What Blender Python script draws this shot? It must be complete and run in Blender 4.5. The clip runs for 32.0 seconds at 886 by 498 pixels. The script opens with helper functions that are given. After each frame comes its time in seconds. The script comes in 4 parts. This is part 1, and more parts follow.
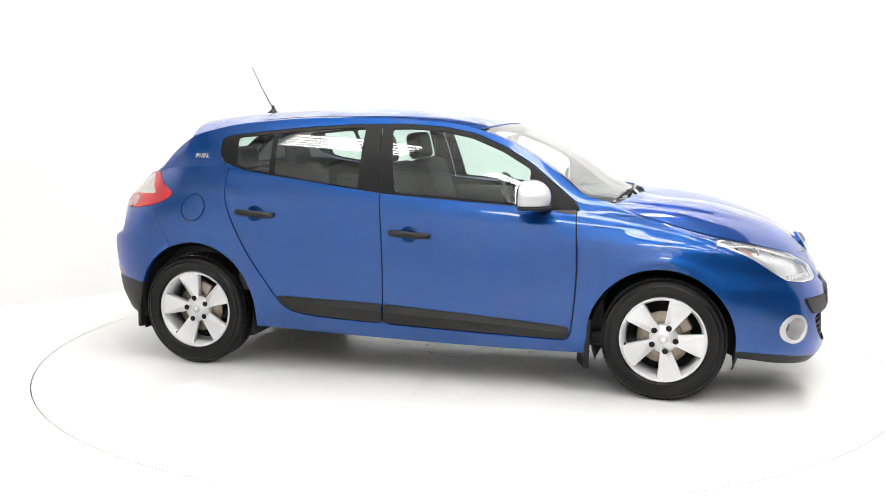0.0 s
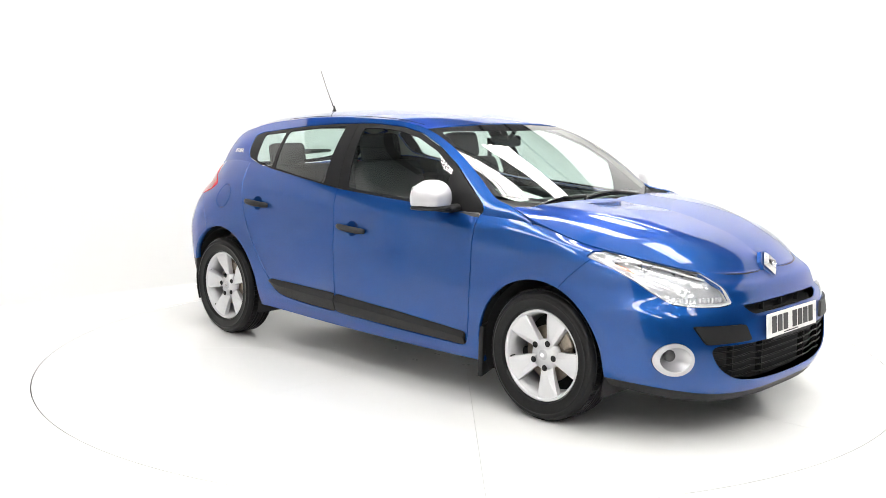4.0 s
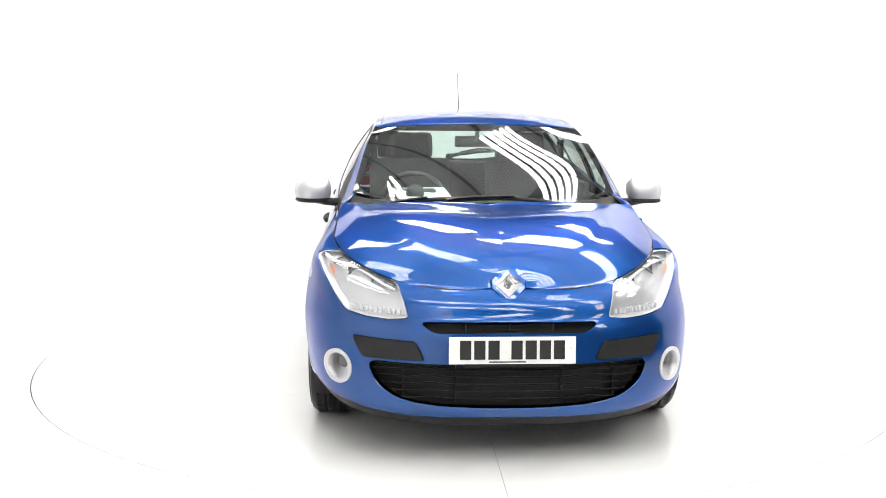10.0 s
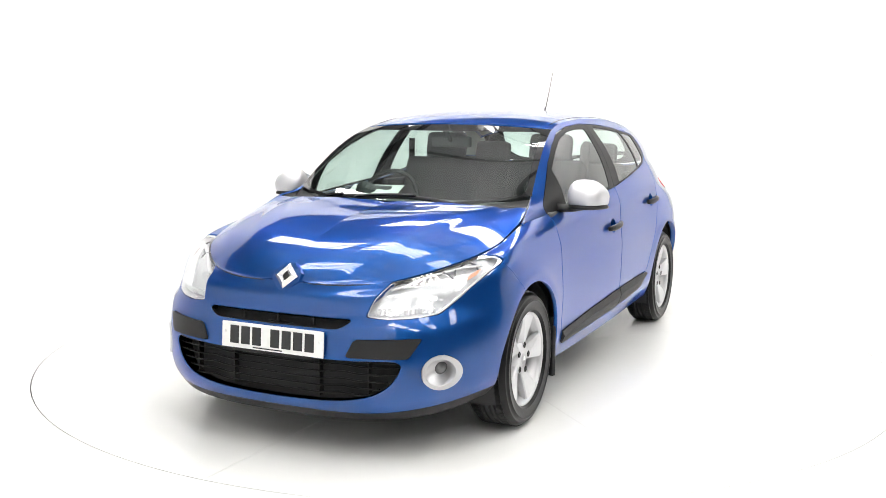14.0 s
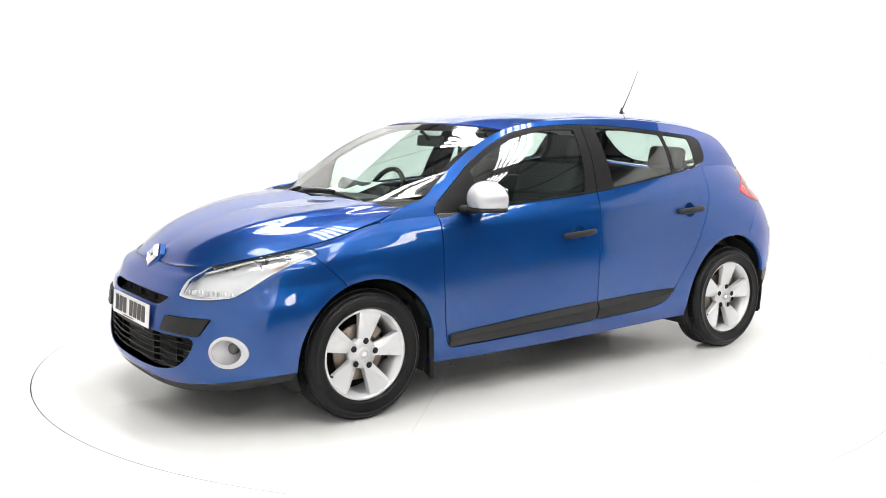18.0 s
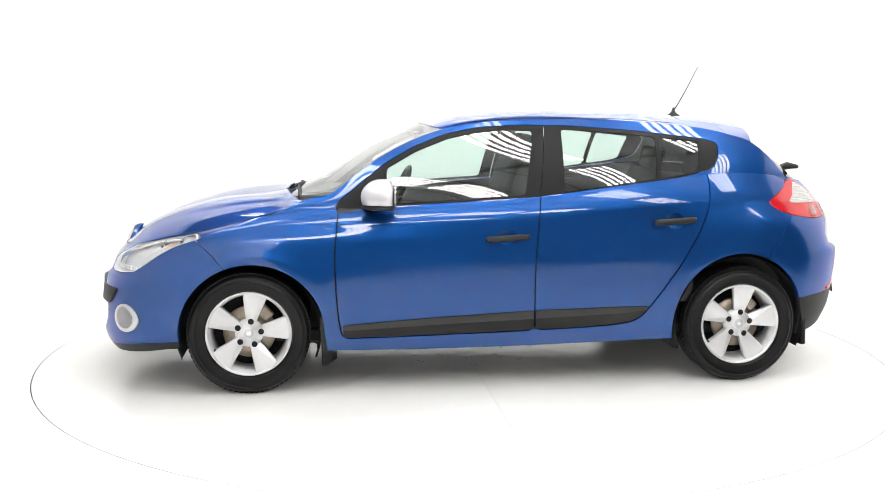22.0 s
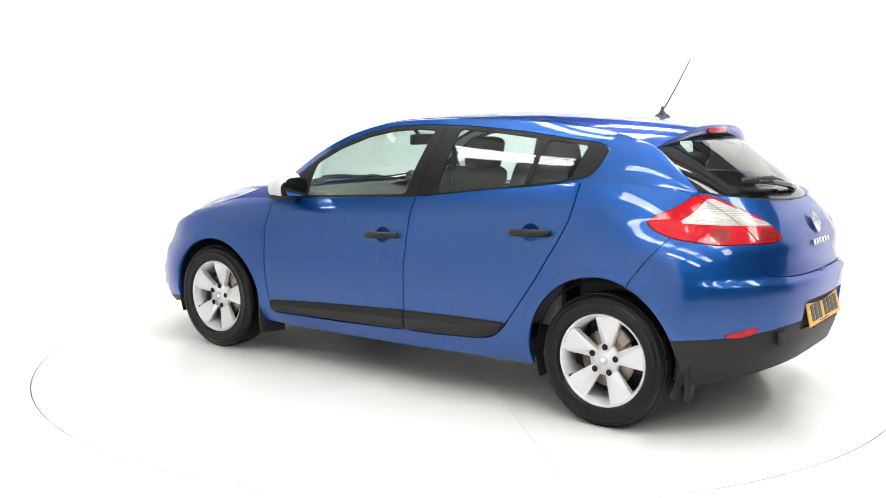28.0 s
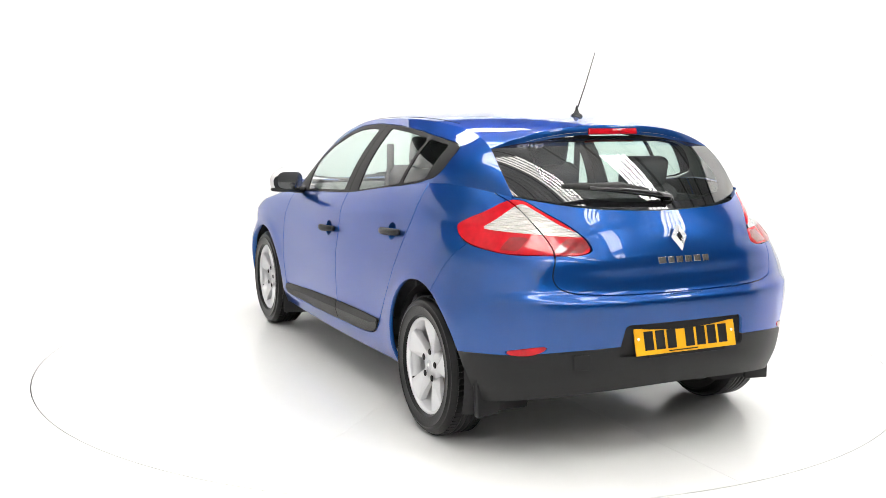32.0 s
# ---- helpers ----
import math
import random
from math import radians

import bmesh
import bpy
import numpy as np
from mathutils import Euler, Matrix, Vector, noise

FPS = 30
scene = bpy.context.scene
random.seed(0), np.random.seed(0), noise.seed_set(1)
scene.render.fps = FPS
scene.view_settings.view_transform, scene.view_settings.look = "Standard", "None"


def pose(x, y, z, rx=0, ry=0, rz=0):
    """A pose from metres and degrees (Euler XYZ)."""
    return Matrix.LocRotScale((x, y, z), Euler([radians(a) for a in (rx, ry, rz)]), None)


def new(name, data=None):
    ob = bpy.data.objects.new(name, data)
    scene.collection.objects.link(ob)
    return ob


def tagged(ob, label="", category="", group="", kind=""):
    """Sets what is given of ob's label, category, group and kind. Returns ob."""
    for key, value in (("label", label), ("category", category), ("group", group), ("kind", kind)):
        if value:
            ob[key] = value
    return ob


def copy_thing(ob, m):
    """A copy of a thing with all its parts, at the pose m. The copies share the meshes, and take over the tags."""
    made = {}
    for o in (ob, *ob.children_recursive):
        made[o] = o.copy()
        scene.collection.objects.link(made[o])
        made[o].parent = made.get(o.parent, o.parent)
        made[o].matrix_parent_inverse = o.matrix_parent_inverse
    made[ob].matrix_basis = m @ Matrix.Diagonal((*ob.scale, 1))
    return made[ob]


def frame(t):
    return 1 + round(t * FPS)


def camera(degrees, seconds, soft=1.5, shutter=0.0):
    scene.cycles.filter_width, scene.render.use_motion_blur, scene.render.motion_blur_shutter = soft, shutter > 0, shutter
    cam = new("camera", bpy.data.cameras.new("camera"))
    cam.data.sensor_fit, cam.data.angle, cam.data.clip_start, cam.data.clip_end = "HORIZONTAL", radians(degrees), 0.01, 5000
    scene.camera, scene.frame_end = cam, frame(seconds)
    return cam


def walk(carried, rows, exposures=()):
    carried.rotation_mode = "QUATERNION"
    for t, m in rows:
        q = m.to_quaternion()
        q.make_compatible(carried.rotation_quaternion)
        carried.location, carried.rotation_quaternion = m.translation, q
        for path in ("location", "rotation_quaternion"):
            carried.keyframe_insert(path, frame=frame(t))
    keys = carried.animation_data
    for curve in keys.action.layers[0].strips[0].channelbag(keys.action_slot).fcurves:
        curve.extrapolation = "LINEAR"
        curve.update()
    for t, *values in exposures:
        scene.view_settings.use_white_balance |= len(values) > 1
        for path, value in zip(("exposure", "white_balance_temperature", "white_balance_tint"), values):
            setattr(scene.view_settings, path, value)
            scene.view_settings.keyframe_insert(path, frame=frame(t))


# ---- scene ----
cam = camera(48.26, 32.0, soft=0.65)
EYE = pose(0, -6.011, 1.4597, 82.046, 0, 1.2496) @ pose(0, 0, 0, 0, 0, 0.358)
walk(cam, [(0, EYE), (32, EYE)])
scene.view_settings.exposure = -0.65

# The turntable turns once in about fifty seconds; the car stands nearly on its centre.
TURN_START, TURN_RATE = 345.81, -7.1608
CAR_OFF = (-0.075, 0.042)
DISC_R = 2.486

world = bpy.data.worlds.new("world")
world.use_nodes = True
world.node_tree.nodes["Background"].inputs[0].default_value = (0.9, 0.95, 1, 1)
world.node_tree.nodes["Background"].inputs[1].default_value = 0.05
scene.world = world


# ---- materials ----
def material(name, color, rough=0.5, metal=0.0, coat=0.0, grain=0.0, scale=40.0, bump=0.0, spec=0.5, stain=0.0, stain_scale=3.0):
    """A principled surface with colour variation at two scales and a fine relief."""
    m = bpy.data.materials.new(name)
    m.use_nodes = True
    nt = m.node_tree
    b = nt.nodes["Principled BSDF"]
    b.inputs["Base Color"].default_value = (*color, 1)
    b.inputs["Roughness"].default_value = rough
    b.inputs["Metallic"].default_value = metal
    b.inputs["Coat Weight"].default_value = coat
    b.inputs["Coat Roughness"].default_value = 0.02
    b.inputs["Specular IOR Level"].default_value = spec
    if grain or bump or stain:
        tc = nt.nodes.new("ShaderNodeTexCoord")
        n1 = nt.nodes.new("ShaderNodeTexNoise")
        n1.inputs["Scale"].default_value = scale
        n1.inputs["Detail"].default_value = 6
        n2 = nt.nodes.new("ShaderNodeTexNoise")
        n2.inputs["Scale"].default_value = stain_scale
        n2.inputs["Detail"].default_value = 4
        nt.links.new(tc.outputs["Object"], n1.inputs["Vector"])
        nt.links.new(tc.outputs["Object"], n2.inputs["Vector"])
        mx = nt.nodes.new("ShaderNodeMix")
        mx.data_type = "RGBA"
        mx.inputs["A"].default_value = tuple(c * (1 - grain) for c in color) + (1,)
        mx.inputs["B"].default_value = tuple(min(1, c * (1 + grain)) for c in color) + (1,)
        nt.links.new(n1.outputs["Fac"], mx.inputs["Factor"])
        m2 = nt.nodes.new("ShaderNodeMix")
        m2.data_type, m2.blend_type = "RGBA", "MULTIPLY"
        m2.inputs["Factor"].default_value = stain
        nt.links.new(mx.outputs["Result"], m2.inputs["A"])
        rp = nt.nodes.new("ShaderNodeValToRGB")
        rp.color_ramp.elements[0].position, rp.color_ramp.elements[0].color = 0.35, (0.6, 0.6, 0.6, 1)
        rp.color_ramp.elements[1].position = 0.6
        nt.links.new(n2.outputs["Fac"], rp.inputs["Fac"])
        nt.links.new(rp.outputs["Color"], m2.inputs["B"])
        nt.links.new(m2.outputs["Result"], b.inputs["Base Color"])
        if bump:
            bp = nt.nodes.new("ShaderNodeBump")
            bp.inputs["Strength"].default_value = bump
            bp.inputs["Distance"].default_value = 0.002
            nt.links.new(n1.outputs["Fac"], bp.inputs["Height"])
            nt.links.new(bp.outputs["Normal"], b.inputs["Normal"])
    return m


def car_paint():
    """Metallic blue under clear lacquer, with fine flakes."""
    m = material("blue_metallic_paint", (0.004, 0.047, 0.23), 0.36, 0.75, 1.0, spec=0.1)
    nt = m.node_tree
    b = nt.nodes["Principled BSDF"]
    tc = nt.nodes.new("ShaderNodeTexCoord")
    v = nt.nodes.new("ShaderNodeTexVoronoi")
    v.inputs["Scale"].default_value = 900
    nt.links.new(tc.outputs["Object"], v.inputs["Vector"])
    mx = nt.nodes.new("ShaderNodeMix")
    mx.data_type = "RGBA"
    mx.inputs["A"].default_value = (0.0040, 0.044, 0.190, 1)
    mx.inputs["B"].default_value = (0.0072, 0.069, 0.285, 1)
    nt.links.new(v.outputs["Color"], mx.inputs["Factor"])
    nt.links.new(mx.outputs["Result"], b.inputs["Base Color"])
    b.inputs["Coat IOR"].default_value = 1.5
    b.inputs["Specular Tint"].default_value = (0.10, 0.38, 1.0, 1)
    return m


def thin_glass(name, tint, ior=1.5, gloss=(1, 1, 1), rough=0.0):
    """A pane: clear with a tint, and mirror gloss by angle."""
    m = bpy.data.materials.new(name)
    m.use_nodes = True
    nt = m.node_tree
    nt.nodes.remove(nt.nodes["Principled BSDF"])
    tr = nt.nodes.new("ShaderNodeBsdfTransparent")
    tr.inputs["Color"].default_value = (*tint, 1)
    gl = nt.nodes.new("ShaderNodeBsdfGlossy")
    gl.inputs["Color"].default_value = (*gloss, 1)
    gl.inputs["Roughness"].default_value = rough
    base = ((ior - 1) / (ior + 1)) ** 2
    lw = nt.nodes.new("ShaderNodeLayerWeight")
    lw.inputs["Blend"].default_value = 0.5
    pw = nt.nodes.new("ShaderNodeMath")
    pw.operation = "POWER"
    pw.inputs[1].default_value = 5.0
    fr = nt.nodes.new("ShaderNodeMath")
    fr.operation = "MULTIPLY_ADD"
    fr.inputs[1].default_value, fr.inputs[2].default_value = 1 - 2 * base, 2 * base
    nt.links.new(lw.outputs["Facing"], pw.inputs[0])
    nt.links.new(pw.outputs[0], fr.inputs[0])
    mx = nt.nodes.new("ShaderNodeMixShader")
    nt.links.new(fr.outputs[0], mx.inputs["Fac"])
    nt.links.new(tr.outputs[0], mx.inputs[1])
    nt.links.new(gl.outputs[0], mx.inputs[2])
    nt.links.new(mx.outputs[0], nt.nodes["Material Output"].inputs["Surface"])
    return m


def glow(name, color, strength):
    m = bpy.data.materials.new(name)
    m.use_nodes = True
    b = m.node_tree.nodes["Principled BSDF"]
    b.inputs["Base Color"].default_value = (*color, 1)
    b.inputs["Emission Color"].default_value = (*color, 1)
    b.inputs["Emission Strength"].default_value = strength
    return m


PAINT = car_paint()
BLACK = material("black_grained_plastic", (0.013, 0.0132, 0.0138), 0.48, spec=0.25, grain=0.25, scale=300, bump=0.25)
FRAME = material("satin_black_frame", (0.006, 0.006, 0.0065), 0.45, grain=0.15, scale=200, spec=0.16)
GLOSS_BLACK = material("gloss_black_plastic", (0.008, 0.008, 0.009), 0.04)
# near-black that puts the shade of cavities into the colour
DARK = material("cavity_shade_black", (0.006, 0.006, 0.007), 0.8)
UNDER = material("underbody_coating", (0.10, 0.10, 0.10), 0.8, grain=0.3, scale=12)
LINER = material("wheel_arch_liner", (0.014, 0.014, 0.015), 0.85, grain=0.3, scale=60)
RUBBER = material("tyre_rubber", (0.005, 0.005, 0.0053), 0.34, spec=0.22, grain=0.3, scale=120, bump=0.2, stain=0.3, stain_scale=9)
SILVER = material("silver_paint", (0.50, 0.50, 0.52), 0.35, 0.4, 0.6, grain=0.06, scale=500)
ALLOY = material("alloy_lacquer", (0.63, 0.63, 0.645), 0.38, 0.35, 0.4, grain=0.05, scale=300)
LAMP_SILVER = material("lamp_reflector_silver", (0.66, 0.66, 0.67), 0.25, 0.2, grain=0.1, scale=60)


def faceted_silver():
    """Bright reflector with small pressed facets."""
    m = material("faceted_lamp_silver", (0.66, 0.66, 0.67), 0.16, 0.45)
    nt = m.node_tree
    tc = nt.nodes.new("ShaderNodeTexCoord")
    v = nt.nodes.new("ShaderNodeTexVoronoi")
    v.inputs["Scale"].default_value = 32
    bp = nt.nodes.new("ShaderNodeBump")
    bp.inputs["Strength"].default_value = 0.45
    bp.inputs["Distance"].default_value = 0.005
    nt.links.new(tc.outputs["Object"], v.inputs["Vector"])
    nt.links.new(v.outputs["Distance"], bp.inputs["Height"])
    nt.links.new(bp.outputs["Normal"], nt.nodes["Principled BSDF"].inputs["Normal"])
    return m


FACETS = faceted_silver()
CHROME = material("chrome", (0.85, 0.85, 0.86), 0.06, 1.0)
STEEL = material("brake_steel", (0.32, 0.27, 0.22), 0.4, 0.9, grain=0.3, scale=60, stain=0.5, stain_scale=12)
SEAL = material("rubber_seal", (0.012, 0.012, 0.012), 0.6)
GLASS = thin_glass("green_tinted_glass", (0.76, 0.87, 0.83))
LENS = thin_glass("clear_lens", (0.95, 0.96, 0.97), 1.45)
RED = material("red_lens", (0.42, 0.004, 0.010), 0.06, 0, 0.25, spec=0.3, grain=0.45, scale=26)
DEEP_RED = material("deep_red_lens", (0.22, 0.003, 0.005), 0.1, 0, 1.0, grain=0.6, scale=45)
CLEAR_RED = material("clear_ribbed_lens", (0.52, 0.49, 0.48), 0.12, 0.3, 1.0, grain=0.2, scale=120)


def ribbed(m, pitch):
    """Fine level ribs pressed into a lens."""
    nt = m.node_tree
    tc = nt.nodes.new("ShaderNodeTexCoord")
    wv = nt.nodes.new("ShaderNodeTexWave")
    wv.bands_direction = "Z"
    wv.inputs["Scale"].default_value = 0.314 / pitch
    wv.inputs["Distortion"].default_value = 0.4
    bp = nt.nodes.new("ShaderNodeBump")
    bp.inputs["Strength"].default_value = 1.0
    bp.inputs["Distance"].default_value = 0.004
    nt.links.new(tc.outputs["Object"], wv.inputs["Vector"])
    nt.links.new(wv.outputs["Fac"], bp.inputs["Height"])
    nt.links.new(bp.outputs["Normal"], nt.nodes["Principled BSDF"].inputs["Normal"])


ribbed(CLEAR_RED, 0.009)
AMBER = material("amber_lens", (0.72, 0.30, 0.17), 0.2, 0.2, 0.8)
BADGE = material("bright_badge_metal", (0.70, 0.70, 0.71), 0.16, 0.95)
PLATE_W = material("white_plate", (0.80, 0.80, 0.78), 0.35, grain=0.03)
PLATE_Y = material("yellow_plate", (0.80, 0.40, 0.012), 0.35, grain=0.03)
INK = material("plate_ink", (0.012, 0.012, 0.013), 0.4)
CLOTH = material("charcoal_seat_cloth", (0.034, 0.035, 0.037), 0.9, stain=0.3, stain_scale=6)
TRIM = material("grey_cabin_plastic", (0.045, 0.046, 0.048), 0.6, grain=0.15, scale=200, bump=0.15)
PALE = material("pale_headlining", (0.42, 0.42, 0.40), 0.9, grain=0.08, scale=150)
CARPET = material("cabin_carpet", (0.018, 0.018, 0.02), 0.95, grain=0.3, scale=200)
LAMP_GREY = material("grey_lamp_lens", (0.10, 0.10, 0.105), 0.1, 0.2, 1.0)
MIRROR = material("mirror_glass", (0.85, 0.87, 0.88), 0.02, 1.0)
PAPER = material("white_paper", (0.8, 0.8, 0.78), 0.7, grain=0.03)
WHITE_FLOOR = material("white_studio_floor", (0.80, 0.80, 0.79), 0.16, 0, 0.0, grain=0.012, scale=14, stain=0.04, stain_scale=1.3)
WHITE_WALL = material("white_studio_wall", (0.76, 0.76, 0.755), 0.75, grain=0.01, scale=6, stain=0.03, stain_scale=0.6)
ROOF_SHEET = material("grey_roof_sheet", (0.50, 0.51, 0.52), 0.5, 0.2, grain=0.1, scale=3)
SHED = material("shed_wall_sheet", (0.17, 0.17, 0.175), 0.7, grain=0.12, scale=2, stain=0.2, stain_scale=0.4)
BEAM = material("dark_steel_beam", (0.05, 0.052, 0.055), 0.6, grain=0.15, scale=6)
TUBE = glow("fluorescent_tube", (1.0, 0.98, 0.95), 25.0)
LAMP_TRAY = material("grey_lamp_tray", (0.3, 0.3, 0.3), 0.5, grain=0.03)


# ---- mesh helpers ----
def part(name, bm, mat, parent, label="", smooth=True, m=None):
    """One mesh object, under a thing or a part."""
    me = bpy.data.meshes.new(name)
    bm.to_mesh(me)
    bm.free()
    me.materials.append(mat)
    me.polygons.foreach_set("use_smooth", [smooth] * len(me.polygons))
    ob = new(name, me)
    if parent:
        ob.parent = parent
    if m is not None:
        ob.matrix_basis = m
    return tagged(ob, label)


def box(size, at=(0, 0, 0), bevel=0.0, seg=2):
    bm = bmesh.new()
    bmesh.ops.create_cube(bm, size=1, matrix=Matrix.Translation(at) @ Matrix.Diagonal((*size, 1)))
    if bevel:
        bmesh.ops.bevel(bm, geom=bm.edges, offset=bevel, segments=seg, affect="EDGES", profile=0.6)
    return bm


def lathe(profile, n=48, axis="y", sweep=2 * math.pi):
    """Turn a list of (radius, height) round an axis."""
    bm = bmesh.new()
    full = sweep > 6.28
    rings = []
    for i in range(n if full else n + 1):
        a = sweep * i / n
        ring = []
        for r, h in profile:
            c, s = r * math.cos(a), r * math.sin(a)
            ring.append(bm.verts.new({"y": (c, h, s), "x": (h, c, s), "z": (c, s, h)}[axis]))
        rings.append(ring)
    for i in range(len(rings) if full else len(rings) - 1):
        a, b = rings[i], rings[(i + 1) % len(rings)]
        for j in range(len(profile) - 1):
            bm.faces.new((a[j], a[j + 1], b[j + 1], b[j]))
    bmesh.ops.remove_doubles(bm, verts=bm.verts, dist=1e-5)
    bmesh.ops.recalc_face_normals(bm, faces=bm.faces)
    return bm


def sweep(path, radius, n=8, squash=1.0, taper=None):
    """A round bar along a path of points."""
    bm = bmesh.new()
    path = [Vector(p) for p in path]
    rings = []
    for i, p in enumerate(path):
        d = (path[min(i + 1, len(path) - 1)] - path[max(i - 1, 0)]).normalized()
        side = d.cross(Vector((0, 0, 1)))
        if side.length < 1e-3:
            side = Vector((0, 1, 0))
        side.normalize()
        up = side.cross(d)
        r = radius * (taper(i / (len(path) - 1)) if taper else 1)
        rings.append([bm.verts.new(p + (side * math.cos(2 * math.pi * k / n) + up * squash * math.sin(2 * math.pi * k / n)) * r) for k in range(n)])
    for a, b in zip(rings, rings[1:]):
        for k in range(n):
            bm.faces.new((a[k], a[(k + 1) % n], b[(k + 1) % n], b[k]))
    bm.faces.new(rings[0][::-1])
    bm.faces.new(rings[-1])
    bmesh.ops.recalc_face_normals(bm, faces=bm.faces)
    return bm


def hermite(knots, pts, at):
    """Smooth curve through pts at rising knots, read at the places at."""
    k, p, at = np.asarray(knots, float), np.asarray(pts, float), np.asarray(at, float)
    if p.ndim == 1:
        p = p[:, None]
    d = (p[1:] - p[:-1]) / (k[1:] - k[:-1])[:, None]
    h = k[1:] - k[:-1]
    m = np.empty_like(p)
    m[1:-1] = (d[:-1] * h[1:, None] + d[1:] * h[:-1, None]) / (h[1:] + h[:-1])[:, None]
    m[0], m[-1] = d[0], d[-1]
    i = np.clip(np.searchsorted(k, at, "right") - 1, 0, len(k) - 2)
    t = ((at - k[i]) / h[i])[:, None]
    t2, t3 = t * t, t * t * t
    return (2 * t3 - 3 * t2 + 1) * p[i] + (t3 - 2 * t2 + t) * h[i][:, None] * m[i] + (3 * t2 - 2 * t3) * p[i + 1] + (t3 - t2) * h[i][:, None] * m[i + 1]


def chord(p):
    p = np.asarray(p, float)
    return np.concatenate([[0], np.cumsum(np.maximum(np.linalg.norm(np.diff(p, axis=0), axis=1), 1e-4))])


def outline(pts, n=6, sharp=False, r=0):
    """A closed line through pts, rounded unless sharp."""
    p = np.array(pts, float)
    if sharp:
        return p
    if r:
        out = []
        for i in range(len(p)):
            a, b, c = p[i - 1], p[i], p[(i + 1) % len(p)]
            la, lc = np.linalg.norm(a - b), np.linalg.norm(c - b)
            s, e = b + (a - b) * min(r / la, .45), b + (c - b) * min(r / lc, .45)
            out += [s * (1 - t) ** 2 + 2 * b * t * (1 - t) + e * t * t for t in (0, .25, .5, .75, 1)]
        return np.array(out)
    q = np.vstack([p[-2:], p, p[:3]])
    k = chord(q) ** 1.0
    at = np.concatenate([np.linspace(k[i], k[i + 1], n, endpoint=False) for i in range(2, 2 + len(p))])
    return hermite(k, q, at)


def inside(poly):
    """Signed distance to a closed line: below nought within it."""
    a, b = poly, np.roll(poly, -1, axis=0)

    def f(p):
        out = np.full(len(p), 1e9)
        odd = np.zeros(len(p), bool)
        for (ax, ay), (bx, by) in zip(a, b):
            ex, ey = bx - ax, by - ay
            l2 = ex * ex + ey * ey
            if l2 < 1e-14:
                continue
            t = np.clip(((p[:, 0] - ax) * ex + (p[:, 1] - ay) * ey) / l2, 0, 1)
            out = np.minimum(out, (p[:, 0] - ax - t * ex) ** 2 + (p[:, 1] - ay - t * ey) ** 2)
            if ay != by:
                odd ^= ((ay > p[:, 1]) != (by > p[:, 1])) & (p[:, 0] < ex * (p[:, 1] - ay) / ey + ax)
        out = np.sqrt(out)
        return np.where(odd, -out, out)
    return f


def side_view(pts, **kw):
    f = inside(outline(pts, **kw))
    return lambda v: f(v[:, [0, 2]])


def front_view(pts, end=1, **kw):
    """As seen from ahead (end 1) or from behind (end -1)."""
    f = inside(outline(pts, **kw))
    return lambda v: np.where(v[:, 0] * end > 1.0, f(v[:, [1, 2]]), 1.0)


def front_edge_view(pts):
    """A rounded outline seen along the car."""
    f = inside(outline(pts, r=.05))
    return lambda v: f(v[:, [1, 2]])


